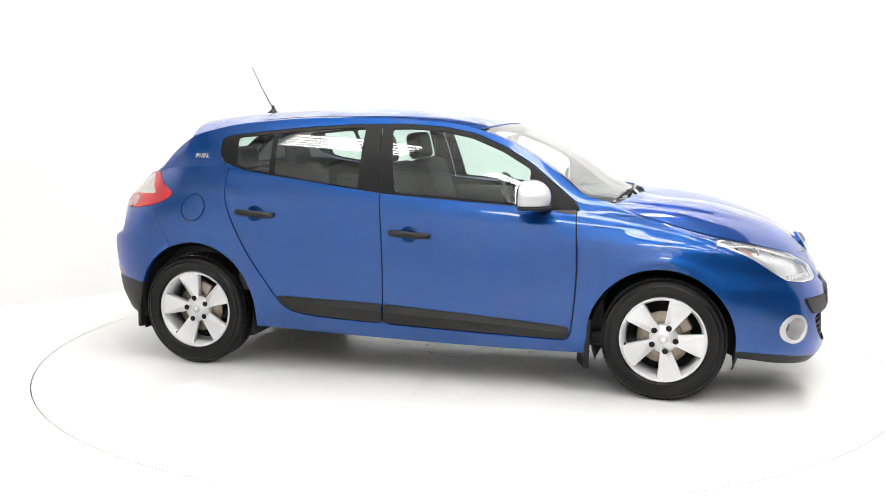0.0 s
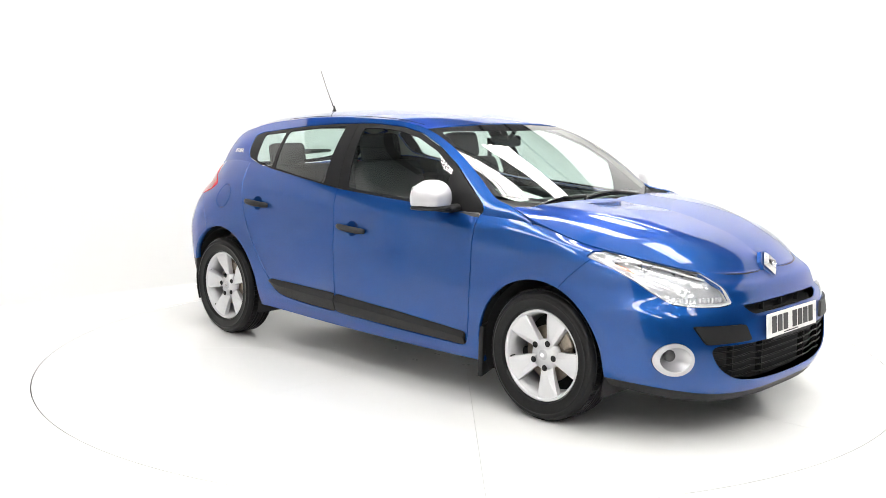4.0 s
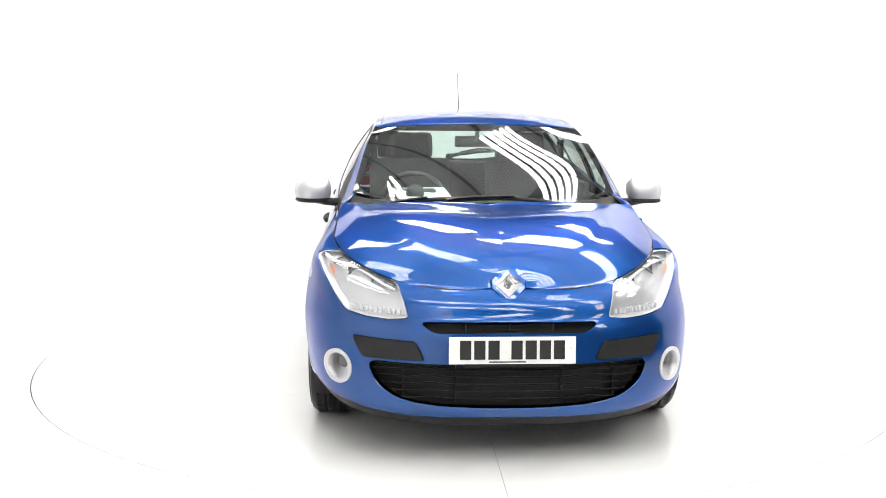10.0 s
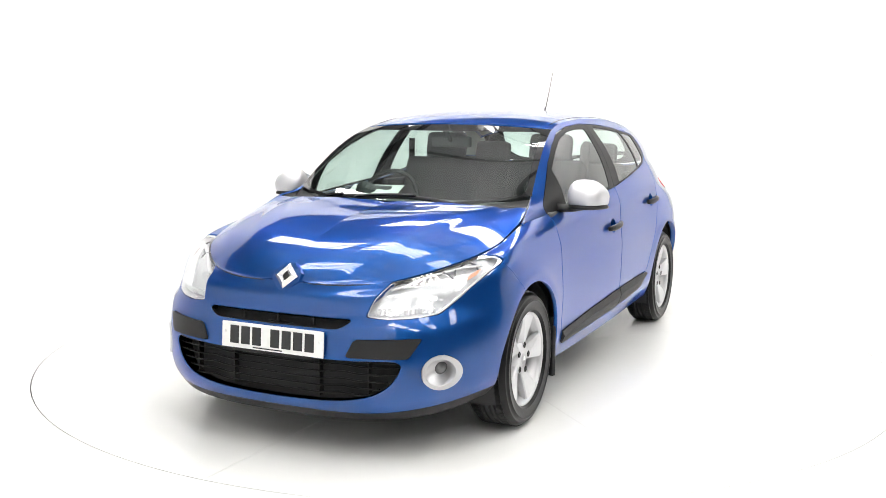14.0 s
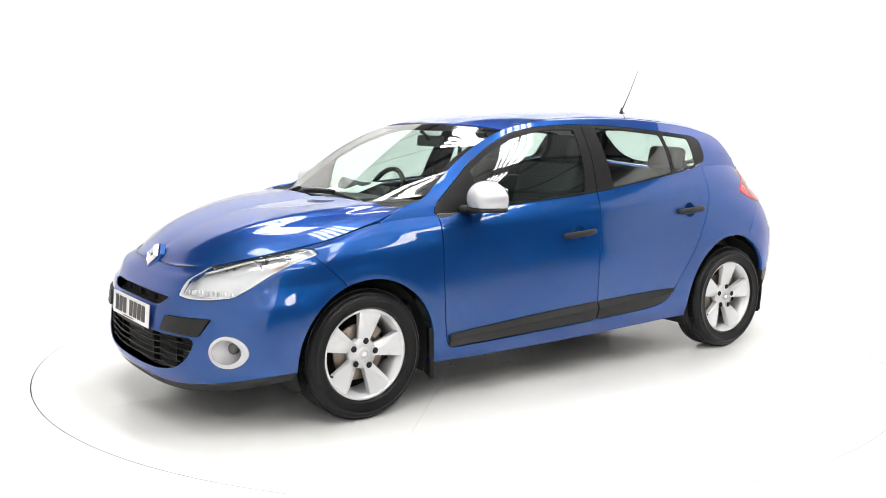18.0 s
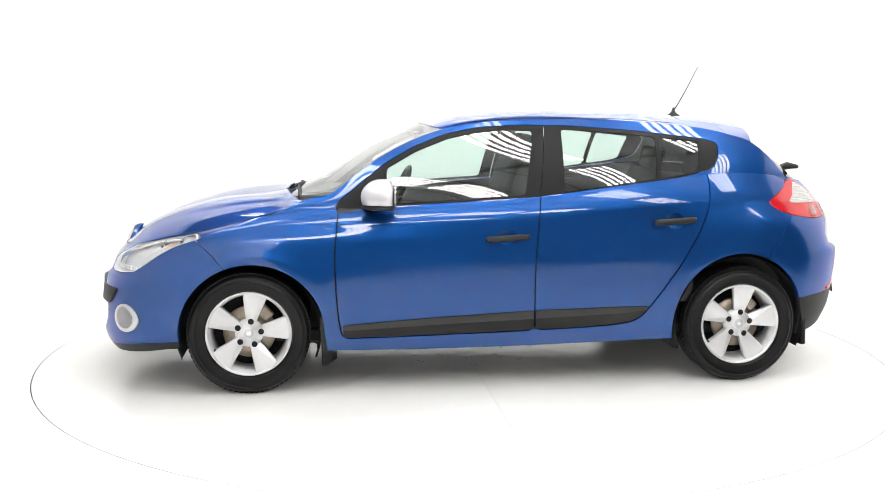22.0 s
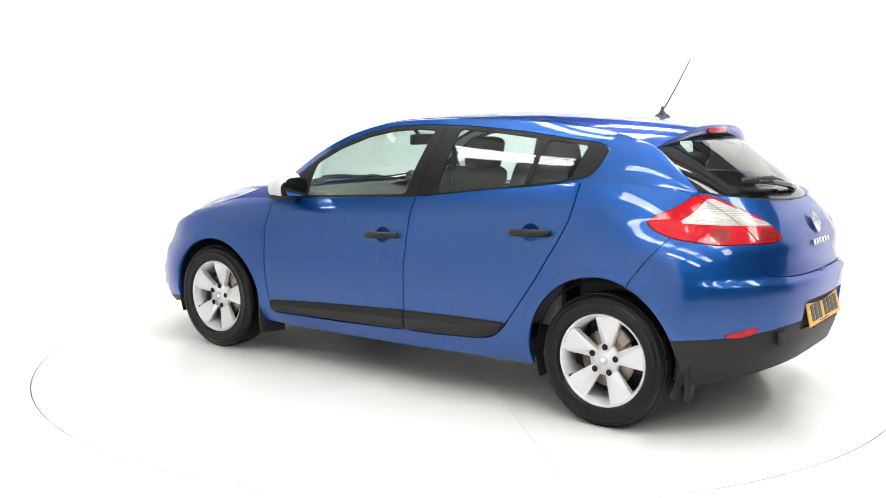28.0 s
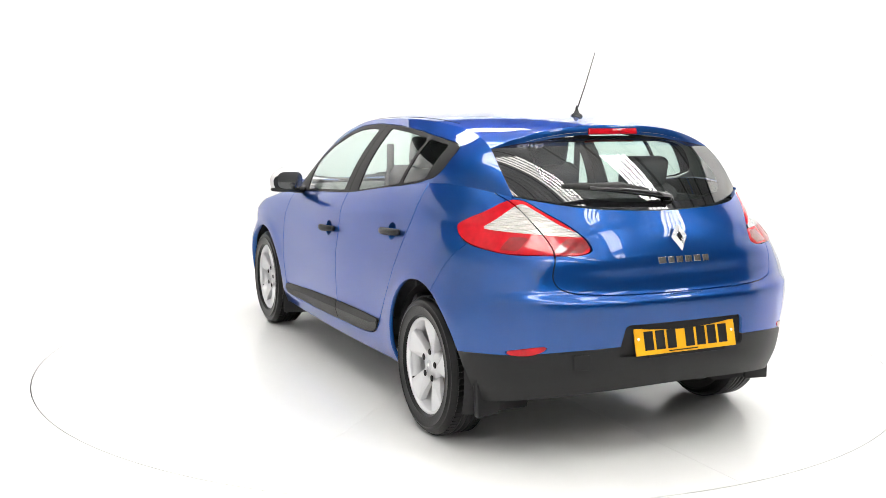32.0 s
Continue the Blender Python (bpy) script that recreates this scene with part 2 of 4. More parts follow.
class Sheet:
    """A skin: places, outward normals and faces."""

    def __init__(self, v, n, f):
        self.v, self.n, self.f = v, n, f

    def cut(self, field):
        """The pieces with field below and above nought."""
        d = field(self.v)
        d = np.where(np.abs(d) < 1e-6, 1e-6, d)
        v, n = list(self.v), list(self.n)
        neg = d < 0
        fin, fout, made = [], [], {}
        for f in self.f:
            k = sum(bool(neg[i]) for i in f)
            if k == len(f):
                fin.append(f)
            elif k == 0:
                fout.append(f)
            else:
                a, b = [], []
                for i, j in zip(f, f[1:] + f[:1]):
                    (a if neg[i] else b).append(i)
                    if neg[i] != neg[j]:
                        key = (min(i, j), max(i, j))
                        if key not in made:
                            t = d[key[0]] / (d[key[0]] - d[key[1]])
                            made[key] = len(v)
                            v.append(self.v[key[0]] * (1 - t) + self.v[key[1]] * t)
                            n.append(self.n[key[0]] * (1 - t) + self.n[key[1]] * t)
                        a.append(made[key])
                        b.append(made[key])
                fin.append(tuple(a))
                fout.append(tuple(b))
        v, n = np.array(v), np.array(n)
        return Sheet(v, n, fin), Sheet(v, n, fout)

    def part_off(self, field, gap=0.0025):
        """The panel within the line, and the rest, with a shut line between them."""
        a = self.cut(lambda v: field(v) + gap)[0]
        b = self.cut(lambda v: field(v) - gap)[1]
        return a, b

    def moved(self, off):
        return Sheet(self.v + self.n * off, self.n, self.f)

    def both(self):
        """The skin with its mirror image across the car."""
        k, m = len(self.v), np.array([1, -1, 1])
        return Sheet(np.vstack([self.v, self.v * m]), np.vstack([self.n, self.n * m]), self.f + [tuple(i + k for i in f[::-1]) for f in self.f])

    def shifted(self, dx, dy, dz):
        return Sheet(self.v + np.array([dx, dy, dz]), self.n, self.f)

    def mesh(self, name, rim=0.012, sgn=1, dirn=None):
        used = sorted({i for f in self.f for i in f})
        remap = {o: i for i, o in enumerate(used)}
        v, n = self.v[used], self.n[used]
        n = n / np.maximum(np.linalg.norm(n, axis=1), 1e-9)[:, None]
        faces = [tuple(remap[i] for i in f) for f in self.f if len(set(f)) > 2]
        verts, norms = [v], [n]
        if rim and len(v):
            count = {}
            for f in faces:
                for i, j in zip(f, f[1:] + f[:1]):
                    count[(i, j)] = count.get((i, j), 0) + 1
            edge = [(i, j) for (i, j) in count if (j, i) not in count and i != j]
            edge = [(i, j) for (i, j) in edge if abs(v[i][1]) > 0.002 or abs(v[j][1]) > 0.002]
            base, ev, en, ef = len(v), [], [], []
            for i, j in edge:
                e = v[j] - v[i]
                o = np.cross(e, n[i])
                o = o / max(np.linalg.norm(o), 1e-9)
                di = -n[i] if dirn is None else dirn
                dj = -n[j] if dirn is None else dirn
                c = base + len(ev)
                ev += [v[i], v[j], v[j] + dj * rim, v[i] + di * rim]
                en += [o * 0.7 + n[i] * 0.5, o * 0.7 + n[j] * 0.5, o, o]
                ef.append((c + 1, c, c + 3, c + 2))
            if ev:
                verts.append(np.array(ev))
                norms.append(np.array(en))
                faces = faces + ef
        v, n = np.vstack(verts), np.vstack(norms)
        n = n / np.maximum(np.linalg.norm(n, axis=1), 1e-9)[:, None]
        if sgn < 0:
            v, n = v * [1, -1, 1], n * [1, -1, 1]
            faces = [f[::-1] for f in faces]
        me = bpy.data.meshes.new(name)
        me.from_pydata(v.tolist(), [], faces)
        me.update()
        me.polygons.foreach_set("use_smooth", [True] * len(me.polygons))
        me.normals_split_custom_set_from_vertices(n.tolist())
        return me


def blurred(a, sigma, axis):
    """Smooth a net along one way, keeping its edges."""
    if not sigma:
        return a
    w = int(3 * sigma)
    a = np.moveaxis(a, axis, 0)
    w = min(w, len(a) - 1)
    k = np.exp(-0.5 * (np.arange(-w, w + 1) / sigma) ** 2)
    k /= k.sum()
    pad = np.concatenate([2 * a[:1] - a[w:0:-1], a, 2 * a[-1:] - a[-2:-w - 2:-1]])
    out = sum(k[i] * pad[i:i + len(a)] for i in range(2 * w + 1))
    return np.moveaxis(out, 0, axis)


def grid_sheet(p, su=0, sv=0):
    """A skin from a net of places; its outside is to the right of rising rows."""
    du = np.gradient(p, axis=0)
    dv = np.gradient(p, axis=1)
    n = np.cross(du, dv)
    ln = np.linalg.norm(n, axis=2, keepdims=True)
    n = n / np.maximum(ln, 1e-12)
    n = blurred(blurred(n, su, 0), sv, 1)
    n = n / np.maximum(np.linalg.norm(n, axis=2, keepdims=True), 1e-12)
    nu, nv = p.shape[:2]
    idx = np.arange(nu * nv).reshape(nu, nv)
    q = np.stack([idx[:-1, :-1], idx[1:, :-1], idx[1:, 1:], idx[:-1, 1:]], -1).reshape(-1, 4)
    c = p.reshape(-1, 3)
    mid = n.reshape(-1, 3)
    out = np.median(np.sum(mid * (c - np.array([0, 0, 0.6])), axis=1))
    faces = [tuple(r) for r in q.tolist()]
    if out < 0:
        mid = -mid
        faces = [f[::-1] for f in faces]
    return Sheet(c, mid, faces)


def panel(name, sheet, mat, parent, label="", rim=0.012, sgn=1, lift=0.0, dirn=None):
    if lift:
        sheet = sheet.moved(lift)
    me = sheet.mesh(name, rim, sgn, dirn)
    me.materials.append(mat)
    ob = new(name, me)
    ob.parent = parent
    return tagged(ob, label)


# ---- the room ----
def ring_floor():
    """The studio floor: one sheet with a round opening for the turntable."""
    bm = bmesh.new()
    n = 160
    radii = [DISC_R + 0.006, 2.7, 3.2, 4.0, 6.0, 10.0, 20.0]
    rings = [[bm.verts.new((r * math.cos(2 * math.pi * i / n), r * math.sin(2 * math.pi * i / n), 0)) for i in range(n)] for r in radii]
    lip = [bm.verts.new((radii[0] * math.cos(2 * math.pi * i / n), radii[0] * math.sin(2 * math.pi * i / n), -0.06)) for i in range(n)]
    rings.insert(0, lip)
    for a, b in zip(rings, rings[1:]):
        for i in range(n):
            bm.faces.new((a[i], b[i], b[(i + 1) % n], a[(i + 1) % n]))
    bmesh.ops.recalc_face_normals(bm, faces=bm.faces)
    ob = part("floor", bm, WHITE_FLOOR, None, smooth=False)
    tagged(ob, "smooth white painted studio floor around the turntable", "floor", kind="structure")
    bm = lathe([(0, -0.07), (2.7, -0.07)], 64, "z")
    tagged(part("turntable_pit", bm, DARK, None), "dark shallow pit under the turntable", "pit", kind="structure")


# The shed, the studio walls and the rows of lamps all stand at this turn to the camera.
ROOM_TURN = 43.8
ROOM = pose(0, 0, 0, 0, 0, ROOM_TURN)
LAMP_Z = 3.9


def cyclorama():
    """Two white walls joined by a wide rounded corner, with thickness; x runs to the right wall, y to the back one."""
    right, back, rad = 2.98, 3.10, 1.5
    path = [(right, -4.6 + .4 * i) for i in range(int((back - rad + 4.6) / .4) + 1)]
    path += [(right - rad + rad * math.cos(a), back - rad + rad * math.sin(a)) for a in np.linspace(0, math.pi / 2, 24)]
    path += [(right - rad - .4 * i, back) for i in range(1, 17)]
    bm = bmesh.new()
    rows = []
    for off, z in [(-.02, 0), (-.006, .006), (0, .02), (0, 1.0), (0, 2.0), (0, 3.0), (.12, 3.0), (.12, 0)]:
        row = []
        for i, (x, y) in enumerate(path):
            d = Vector((path[min(i + 1, len(path) - 1)][0] - path[max(i - 1, 0)][0], path[min(i + 1, len(path) - 1)][1] - path[max(i - 1, 0)][1])).normalized()
            row.append(bm.verts.new((x + d.y * off, y - d.x * off, z)))
        rows.append(row)
    for a, b in zip(rows, rows[1:]):
        for i in range(len(path) - 1):
            bm.faces.new((a[i], a[i + 1], b[i + 1], b[i]))
    for i in (0, len(path) - 1):
        bm.faces.new([r[i] for r in rows])
    bmesh.ops.recalc_face_normals(bm, faces=bm.faces)
    ob = part("wall_cyclorama", bm, WHITE_WALL, None, m=ROOM)
    tagged(ob, "white studio wall with a wide rounded corner behind the turntable", "wall", kind="structure")


def shed():
    """The shed round the studio: corrugated roof on purlins and rafters, and dull walls."""
    bm = bmesh.new()
    n, cols = 60, []
    for y in (-13.0, 8.0):
        cols.append([bm.verts.new((-9 + 18 * i / (n * 4), y, 4.9 + 0.9 * (1 - abs(-9 + 18 * i / (n * 4)) / 9) + (0.03 if i % 4 in (1, 2) else 0))) for i in range(n * 4 + 1)])
    for i in range(n * 4):
        bm.faces.new((cols[0][i], cols[1][i], cols[1][i + 1], cols[0][i + 1]))

    def bar(m, size):
        made = bmesh.ops.create_cube(bm, size=1, matrix=m @ Matrix.Diagonal((*size, 1)))
        for f in {f for v in made["verts"] for f in v.link_faces}:
            f.material_index = 1
    for y in range(-12, 8, 4):
        for sx in (-1, 1):
            bar(Matrix.Translation((sx * 4.5, y, 5.20)) @ pose(0, 0, 0, 0, sx * 5.7, 0), (9.05, .12, .20))
    for i in range(-8, 9):
        bar(Matrix.Translation((i * 1.05, -2.5, 5.22 + .45 * (1 - abs(i * 1.05) / 4.5))), (.05, 21, .06))
    ob = tagged(part("ceiling", bm, ROOF_SHEET, None, smooth=False, m=ROOM), "grey corrugated shed roof sheeting", "ceiling", kind="structure")
    ob.data.materials.append(BEAM)
    for nm, size, at in (("wall_south", (18, 0.15, 5.0), (0, -13, 2.5)), ("wall_north", (18, 0.15, 5.0), (0, 8, 2.5)),
                         ("wall_east", (0.15, 21, 5.0), (9, -2.5, 2.5)), ("wall_west", (0.15, 21, 5.0), (-9, -2.5, 2.5))):
        tagged(part(nm, box(size, at), SHED, None, smooth=False, m=ROOM), "dull grey sheeted shed wall", "wall", kind="structure")
    tagged(part("wall_white", box((0.15, 12.6, 5.25), (-4.95, 1.7, 2.625)), WHITE_WALL, None, smooth=False, m=ROOM), "tall white painted partition wall", "wall", kind="structure")


def ceiling_light():
    """A bank of five fluorescent tubes on battens, hung below the roof."""
    e = new("ceiling_light")
    tagged(e, "bank of five white fluorescent tubes on grey battens", "lamp", "studio light banks")
    for s in (-0.62, 0.62):
        part("batten", box((0.66, 0.07, 0.04), (0, s, 0.072), 0.006), LAMP_TRAY, e, smooth=False)
    for k in range(5):
        bm = lathe([(0, -.82), (0.034, -.82), (0.034, .82), (0, .82)], 10)
        part("tube", bm, TUBE, e, m=pose(-0.23 + 0.115 * k, 0, 0))
    for s in (-1, 1):
        part("hanger", box((0.012, 0.012, 1.9), (0, s * 0.6, 1.03)), LAMP_TRAY, e, smooth=False)
    return e


ring_floor()
cyclorama()
shed()
bank = ceiling_light()
LAMPS = [(-.65, 2.25), (-.65, .15), (-.65, -1.95), (-.65, -4.15), (-2.25, .45), (-2.6, -2.35), (-2.6, -4.35),
         (1.4, 2.15), (1.4, .05), (1.4, -2.05), (1.4, -4.2), (2.72, .3),
         (-4.4, -4.5), (-2.6, -6.5), (-.65, -6.4), (-4.4, -6.6)]
bank.matrix_basis = ROOM @ pose(*LAMPS[0], LAMP_Z)
for x, y in LAMPS[1:]:
    copy_thing(bank, ROOM @ pose(x, y, LAMP_Z))


def turntable():
    e = new("turntable")
    tagged(e, "round white turntable of flush segment plates", "turntable")
    n, inner = 8, 0.19
    def plate(a0, a1, r0, r1):
        bm = bmesh.new()
        k = max(2, int((a1 - a0) / 0.06))
        top, low = [], []
        for z, out in ((0, top), (-0.03, low)):
            for r, seq in ((r0, range(k + 1)), (r1, range(k, -1, -1))):
                for i in seq:
                    a = a0 + (a1 - a0) * i / k
                    out.append(bm.verts.new((r * math.cos(a), r * math.sin(a), z)))
        half = k + 1
        for i in range(k):
            bm.faces.new((top[i], top[i + 1], top[2 * half - 2 - i], top[2 * half - 1 - i]))
        for i in range(len(top)):
            j = (i + 1) % len(top)
            bm.faces.new((top[i], low[i], low[j], top[j]))
        bmesh.ops.recalc_face_normals(bm, faces=bm.faces)
        return bm
    g = 0.0005
    for i in range(n):
        a0 = 2 * math.pi * i / n
        part("plate", plate(a0 + g / 1.5, a0 + 2 * math.pi / n - g / 1.5, inner + g, DISC_R), WHITE_FLOOR, e, smooth=False)
    for i in range(n):
        for r, da in ((.235, .06), (.235, -.06), (.42, .035), (.42, -.035)):
            a = 2 * math.pi * i / n + da
            part("bolt", lathe([(0, .002), (.007, .002), (.009, 0)], 10, "z"), LAMP_TRAY, e, "small grey bolt head", m=pose(r * math.cos(a), r * math.sin(a), 0))
    part("hub_plate", lathe([(0, -0.03), (0, 0), (inner - g, 0), (inner - g, -0.03)], 64, "z"), WHITE_FLOOR, e, smooth=False)
    return e


# ---- the car ----
# Feature lines of the lower body, from the nose round the side to the tail.
# Each is: x, y, z at fourteen stations (nose, corner, arch, doors, arch, corner, tail).
LINES = [
    [(2.104, 0, 0.165), (2.092, 0.3, 0.167), (2.022, 0.55, 0.18), (1.874, 0.715, 0.205), (1.67, 0.8, 0.24), (1.3, 0.83, 0.23), (0.9, 0.82, 0.215),
     (-0.15, 0.82, 0.218), (-0.85, 0.82, 0.238), (-1.3, 0.82, 0.25), (-1.65, 0.8, 0.24), (-1.83, 0.695, 0.27), (-2, 0.42, 0.315), (-2.04, 0, 0.33)],
    [(2.139, 0, 0.207), (2.127, 0.3, 0.209), (2.062, 0.55, 0.224), (1.914, 0.735, 0.255), (1.68, 0.83, 0.275), (1.3, 0.85, 0.29), (0.88, 0.845, 0.285),
     (-0.15, 0.85, 0.295), (-0.85, 0.85, 0.31), (-1.3, 0.85, 0.33), (-1.65, 0.825, 0.33), (-1.86, 0.715, 0.36), (-2.03, 0.42, 0.4), (-2.065, 0, 0.41)],
    [(2.154, 0, 0.38), (2.142, 0.3, 0.38), (2.087, 0.55, 0.385), (1.949, 0.735, 0.395), (1.68, 0.862, 0.42), (1.3, 0.878, 0.43), (0.87, 0.86, 0.42),
     (-0.15, 0.868, 0.42), (-0.85, 0.868, 0.43), (-1.3, 0.878, 0.45), (-1.66, 0.85, 0.455), (-1.88, 0.722, 0.48), (-2.045, 0.42, 0.51), (-2.08, 0, 0.52)],
    [(2.129, 0, 0.545), (2.117, 0.3, 0.545), (2.062, 0.535, 0.545), (1.904, 0.745, 0.55), (1.65, 0.868, 0.56), (1.3, 0.888, 0.56), (0.87, 0.868, 0.56),
     (-0.15, 0.876, 0.56), (-0.85, 0.876, 0.57), (-1.3, 0.888, 0.58), (-1.65, 0.862, 0.58), (-1.893, 0.728, 0.59), (-2.055, 0.42, 0.605), (-2.092, 0, 0.61)],
    [(2.094, 0, 0.62), (2.087, 0.3, 0.62), (2.037, 0.51, 0.625), (1.854, 0.735, 0.645), (1.61, 0.852, 0.675), (1.3, 0.876, 0.685), (0.865, 0.862, 0.68),
     (-0.15, 0.876, 0.68), (-0.85, 0.876, 0.69), (-1.3, 0.882, 0.715), (-1.65, 0.855, 0.7), (-1.893, 0.726, 0.695), (-2.06, 0.42, 0.695), (-2.095, 0, 0.7)],
    [(2.072, 0, 0.675), (2.062, 0.3, 0.68), (2.007, 0.49, 0.69), (1.826, 0.718, 0.73), (1.58, 0.838, 0.79), (1.28, 0.85, 0.8), (0.86, 0.85, 0.8),
     (-0.15, 0.862, 0.81), (-0.85, 0.856, 0.85), (-1.3, 0.857, 0.86), (-1.63, 0.822, 0.86), (-1.84, 0.678, 0.86), (-2.012, 0.42, 0.86), (-2.04, 0, 0.86)],
    [(2.052, 0, 0.7), (2.033, 0.3, 0.706), (1.95, 0.485, 0.722), (1.765, 0.7, 0.775), (1.545, 0.806, 0.833), (1.25, 0.815, 0.87), (0.86, 0.825, 0.875),
     (-0.15, 0.853, 0.905), (-0.85, 0.842, 0.965), (-1.3, 0.808, 0.985), (-1.58, 0.74, 0.98), (-1.77, 0.63, 0.975), (-1.955, 0.4, 0.96), (-2, 0, 0.95)],
    [(2.035, 0, 0.722), (2.012, 0.3, 0.73), (1.92, 0.475, 0.742), (1.722, 0.662, 0.8), (1.505, 0.748, 0.848), (1.19, 0.76, 0.925), (0.87, 0.775, 0.945),
     (-0.15, 0.81, 1.01), (-0.85, 0.785, 1.095), (-1.25, 0.735, 1.135), (-1.5, 0.68, 1.125), (-1.66, 0.6, 1.1), (-1.87, 0.37, 1.062), (-1.93, 0, 1.045)],
]
STATIONS = 14
A_STATION, REAR_STATION = 5, 11

# Edge of the roof: x, y, z from the rear corner of the bonnet up the pillar, along the roof and down the rear glass.
CANT = [(-1.66, .60, 1.10), (-1.55, .607, 1.215), (-1.445, .597, 1.297), (-1.30, .578, 1.345), (-.90, .566, 1.40), (-.45, .570, 1.418),
        (-.15, .574, 1.413), (.10, .578, 1.397), (.29, .585, 1.362), (.46, .613, 1.303), (.62, .642, 1.220), (.77, .670, 1.117), (.88, .692, 1.033),
        (1.03, .735, .995), (1.19, .76, .925)]
# Middle line over the bonnet, and over the roof.
HOOD_MID = [(1.14, .998), (1.40, .968), (1.60, .935), (1.78, .888), (1.92, .825), (2.00, .768), (2.035, .722)]
ROOF_MID = [(-1.515, 1.400), (-1.36, 1.422), (-1.195, 1.438), (-.856, 1.461), (-.518, 1.471), (-.18, 1.466), (.157, 1.434), (.36, 1.390)]


def line_at(i, u):
    """Feature line i at station numbers u."""
    p = np.array(LINES[i], float)
    k = chord(p)
    return hermite(k, p, np.interp(u, np.arange(STATIONS), k))


def cant_at(x):
    c = np.array(CANT)
    r = hermite(c[:, 0], c[:, 1:], np.asarray(x))
    return np.stack([np.asarray(x, float), r[:, 0], r[:, 1]], 1)


def mid_z(pts, x):
    """Height of a middle line: one smooth curve near all its points."""
    p = np.array(pts)
    return np.polyval(np.polyfit(p[:, 0], p[:, 1], 5), x)


def crease_y(x):
    """How far out the bonnet's crease runs."""
    return np.polyval(np.polyfit([1.0, 1.3, 1.6, 1.85, 2.04], [.60, .545, .46, .36, .26], 3), x)


def tub_net(nu=400, nv=92):
    """The lower body, nose to tail, as a net."""
    u0 = np.linspace(0, STATIONS - 1, 1500)
    c = chord(line_at(3, u0))
    u = np.interp(np.linspace(0, c[-1], nu), c, u0)
    rows = np.stack([line_at(i, u) for i in range(len(LINES))], 1)
    net = np.empty((nu, nv, 3))
    for j in range(nu):
        k = chord(rows[j])
        at = np.linspace(0, k[-1], nv)
        net[j] = hermite(k, rows[j], at)
        keep = np.interp(u[j], [4, 5, 10.0, 11.0], [0, 1, 1, 0])
        if keep > 0:
            low = hermite(k[:7], rows[j][:7], np.minimum(at, k[6]))
            up = rows[j][6] + (rows[j][7] - rows[j][6]) * np.clip((at - k[6]) / (k[7] - k[6]), 0, 1)[:, None]
            s = np.clip((at - k[6]) / (k[7] - k[6]), 0, 1)
            up[:, 1] += .024 * s * (1 - s)
            net[j] = net[j] * (1 - keep) + np.where((at < k[6])[:, None], low, up) * keep
    flip = np.array([1, -1, 1])
    net = blurred(np.concatenate([net[24:0:-1] * flip, net, net[-2:-26:-1] * flip]), 5, 0)[24:-24]
    for cx, cz in ((1.305, .318), (-1.305, .325)):
        r = np.hypot(net[:, :, 0] - cx, net[:, :, 2] - cz)
        near = (np.abs(net[:, :, 0] - cx) < .6) & (net[:, :, 1] > .6)
        net[:, :, 1] += np.where(near, .007 * np.exp(-((r - .395) / .032) ** 2), 0)
    step = lambda a, lo, hi: np.clip((a - lo) / (hi - lo), 0, 1) ** 2 * (3 - 2 * np.clip((a - lo) / (hi - lo), 0, 1))
    x, z = net[:, :, 0].copy(), net[:, :, 2]
    # shelf above the rear bumper, crease across the front one
    net[:, :, 0] += .034 * step(-x, 1.80, 1.95) * step(z, .698, .735) * (1 - step(z, .76, .88))
    net[:, :, 0] += .010 * step(x, 1.62, 1.80) * (1 - step(z, .586, .600)) * step(z, .46, .586)
    net[0, :, 1] = net[-1, :, 1] = 0
    return net


def across(edge, mid, nv, power, start=1.0):
    """A skin from a side edge in to the middle line, flat at the middle."""
    t = np.linspace(start, 0, nv)
    w = t ** power
    net = np.empty((len(edge), nv, 3))
    for a in range(3):
        net[:, :, a] = mid[:, None, a] + (edge[:, a] - mid[:, a])[:, None] * (t if a == 1 else w)[None, :]
    return net


TUB_NET = tub_net()
TUB = grid_sheet(TUB_NET, 3, 0.4)
even_n = grid_sheet(TUB_NET, 11, 0.7).n
ends = np.clip((np.abs(TUB.v[:, 0]) - 1.62) / .15, 0, 1)[:, None]
TUB.n = TUB.n * (1 - ends) + even_n * ends
even_n = grid_sheet(TUB_NET, 11, 0.5).n
ends = (np.clip((-1.25 - TUB.v[:, 0]) / .2, 0, 1) * np.clip((TUB.v[:, 2] - .77) / .05, 0, 1))[:, None]
TUB.n = TUB.n * (1 - ends) + even_n * ends
TUB.n[np.abs(TUB.v[:, 1]) < 1e-6, 1] = 0


def front_edge(y, z):
    """How far forward the lower body reaches at y and height z."""
    net = TUB_NET[:140]
    pts = np.array([[np.interp(z, c[:, 2], c[:, 0]), np.interp(z, c[:, 2], c[:, 1])] for c in net])
    return np.interp(np.abs(y), pts[:, 1], pts[:, 0])


def side_edge(x, z):
    """How far out the lower body reaches at x and height z."""
    net = TUB_NET[90:320]
    pts = np.array([[np.interp(z, c[:, 2], c[:, 0]), np.interp(z, c[:, 2], c[:, 1])] for c in net])
    o = np.argsort(pts[:, 0])
    return float(np.interp(x, pts[o, 0], pts[o, 1]))


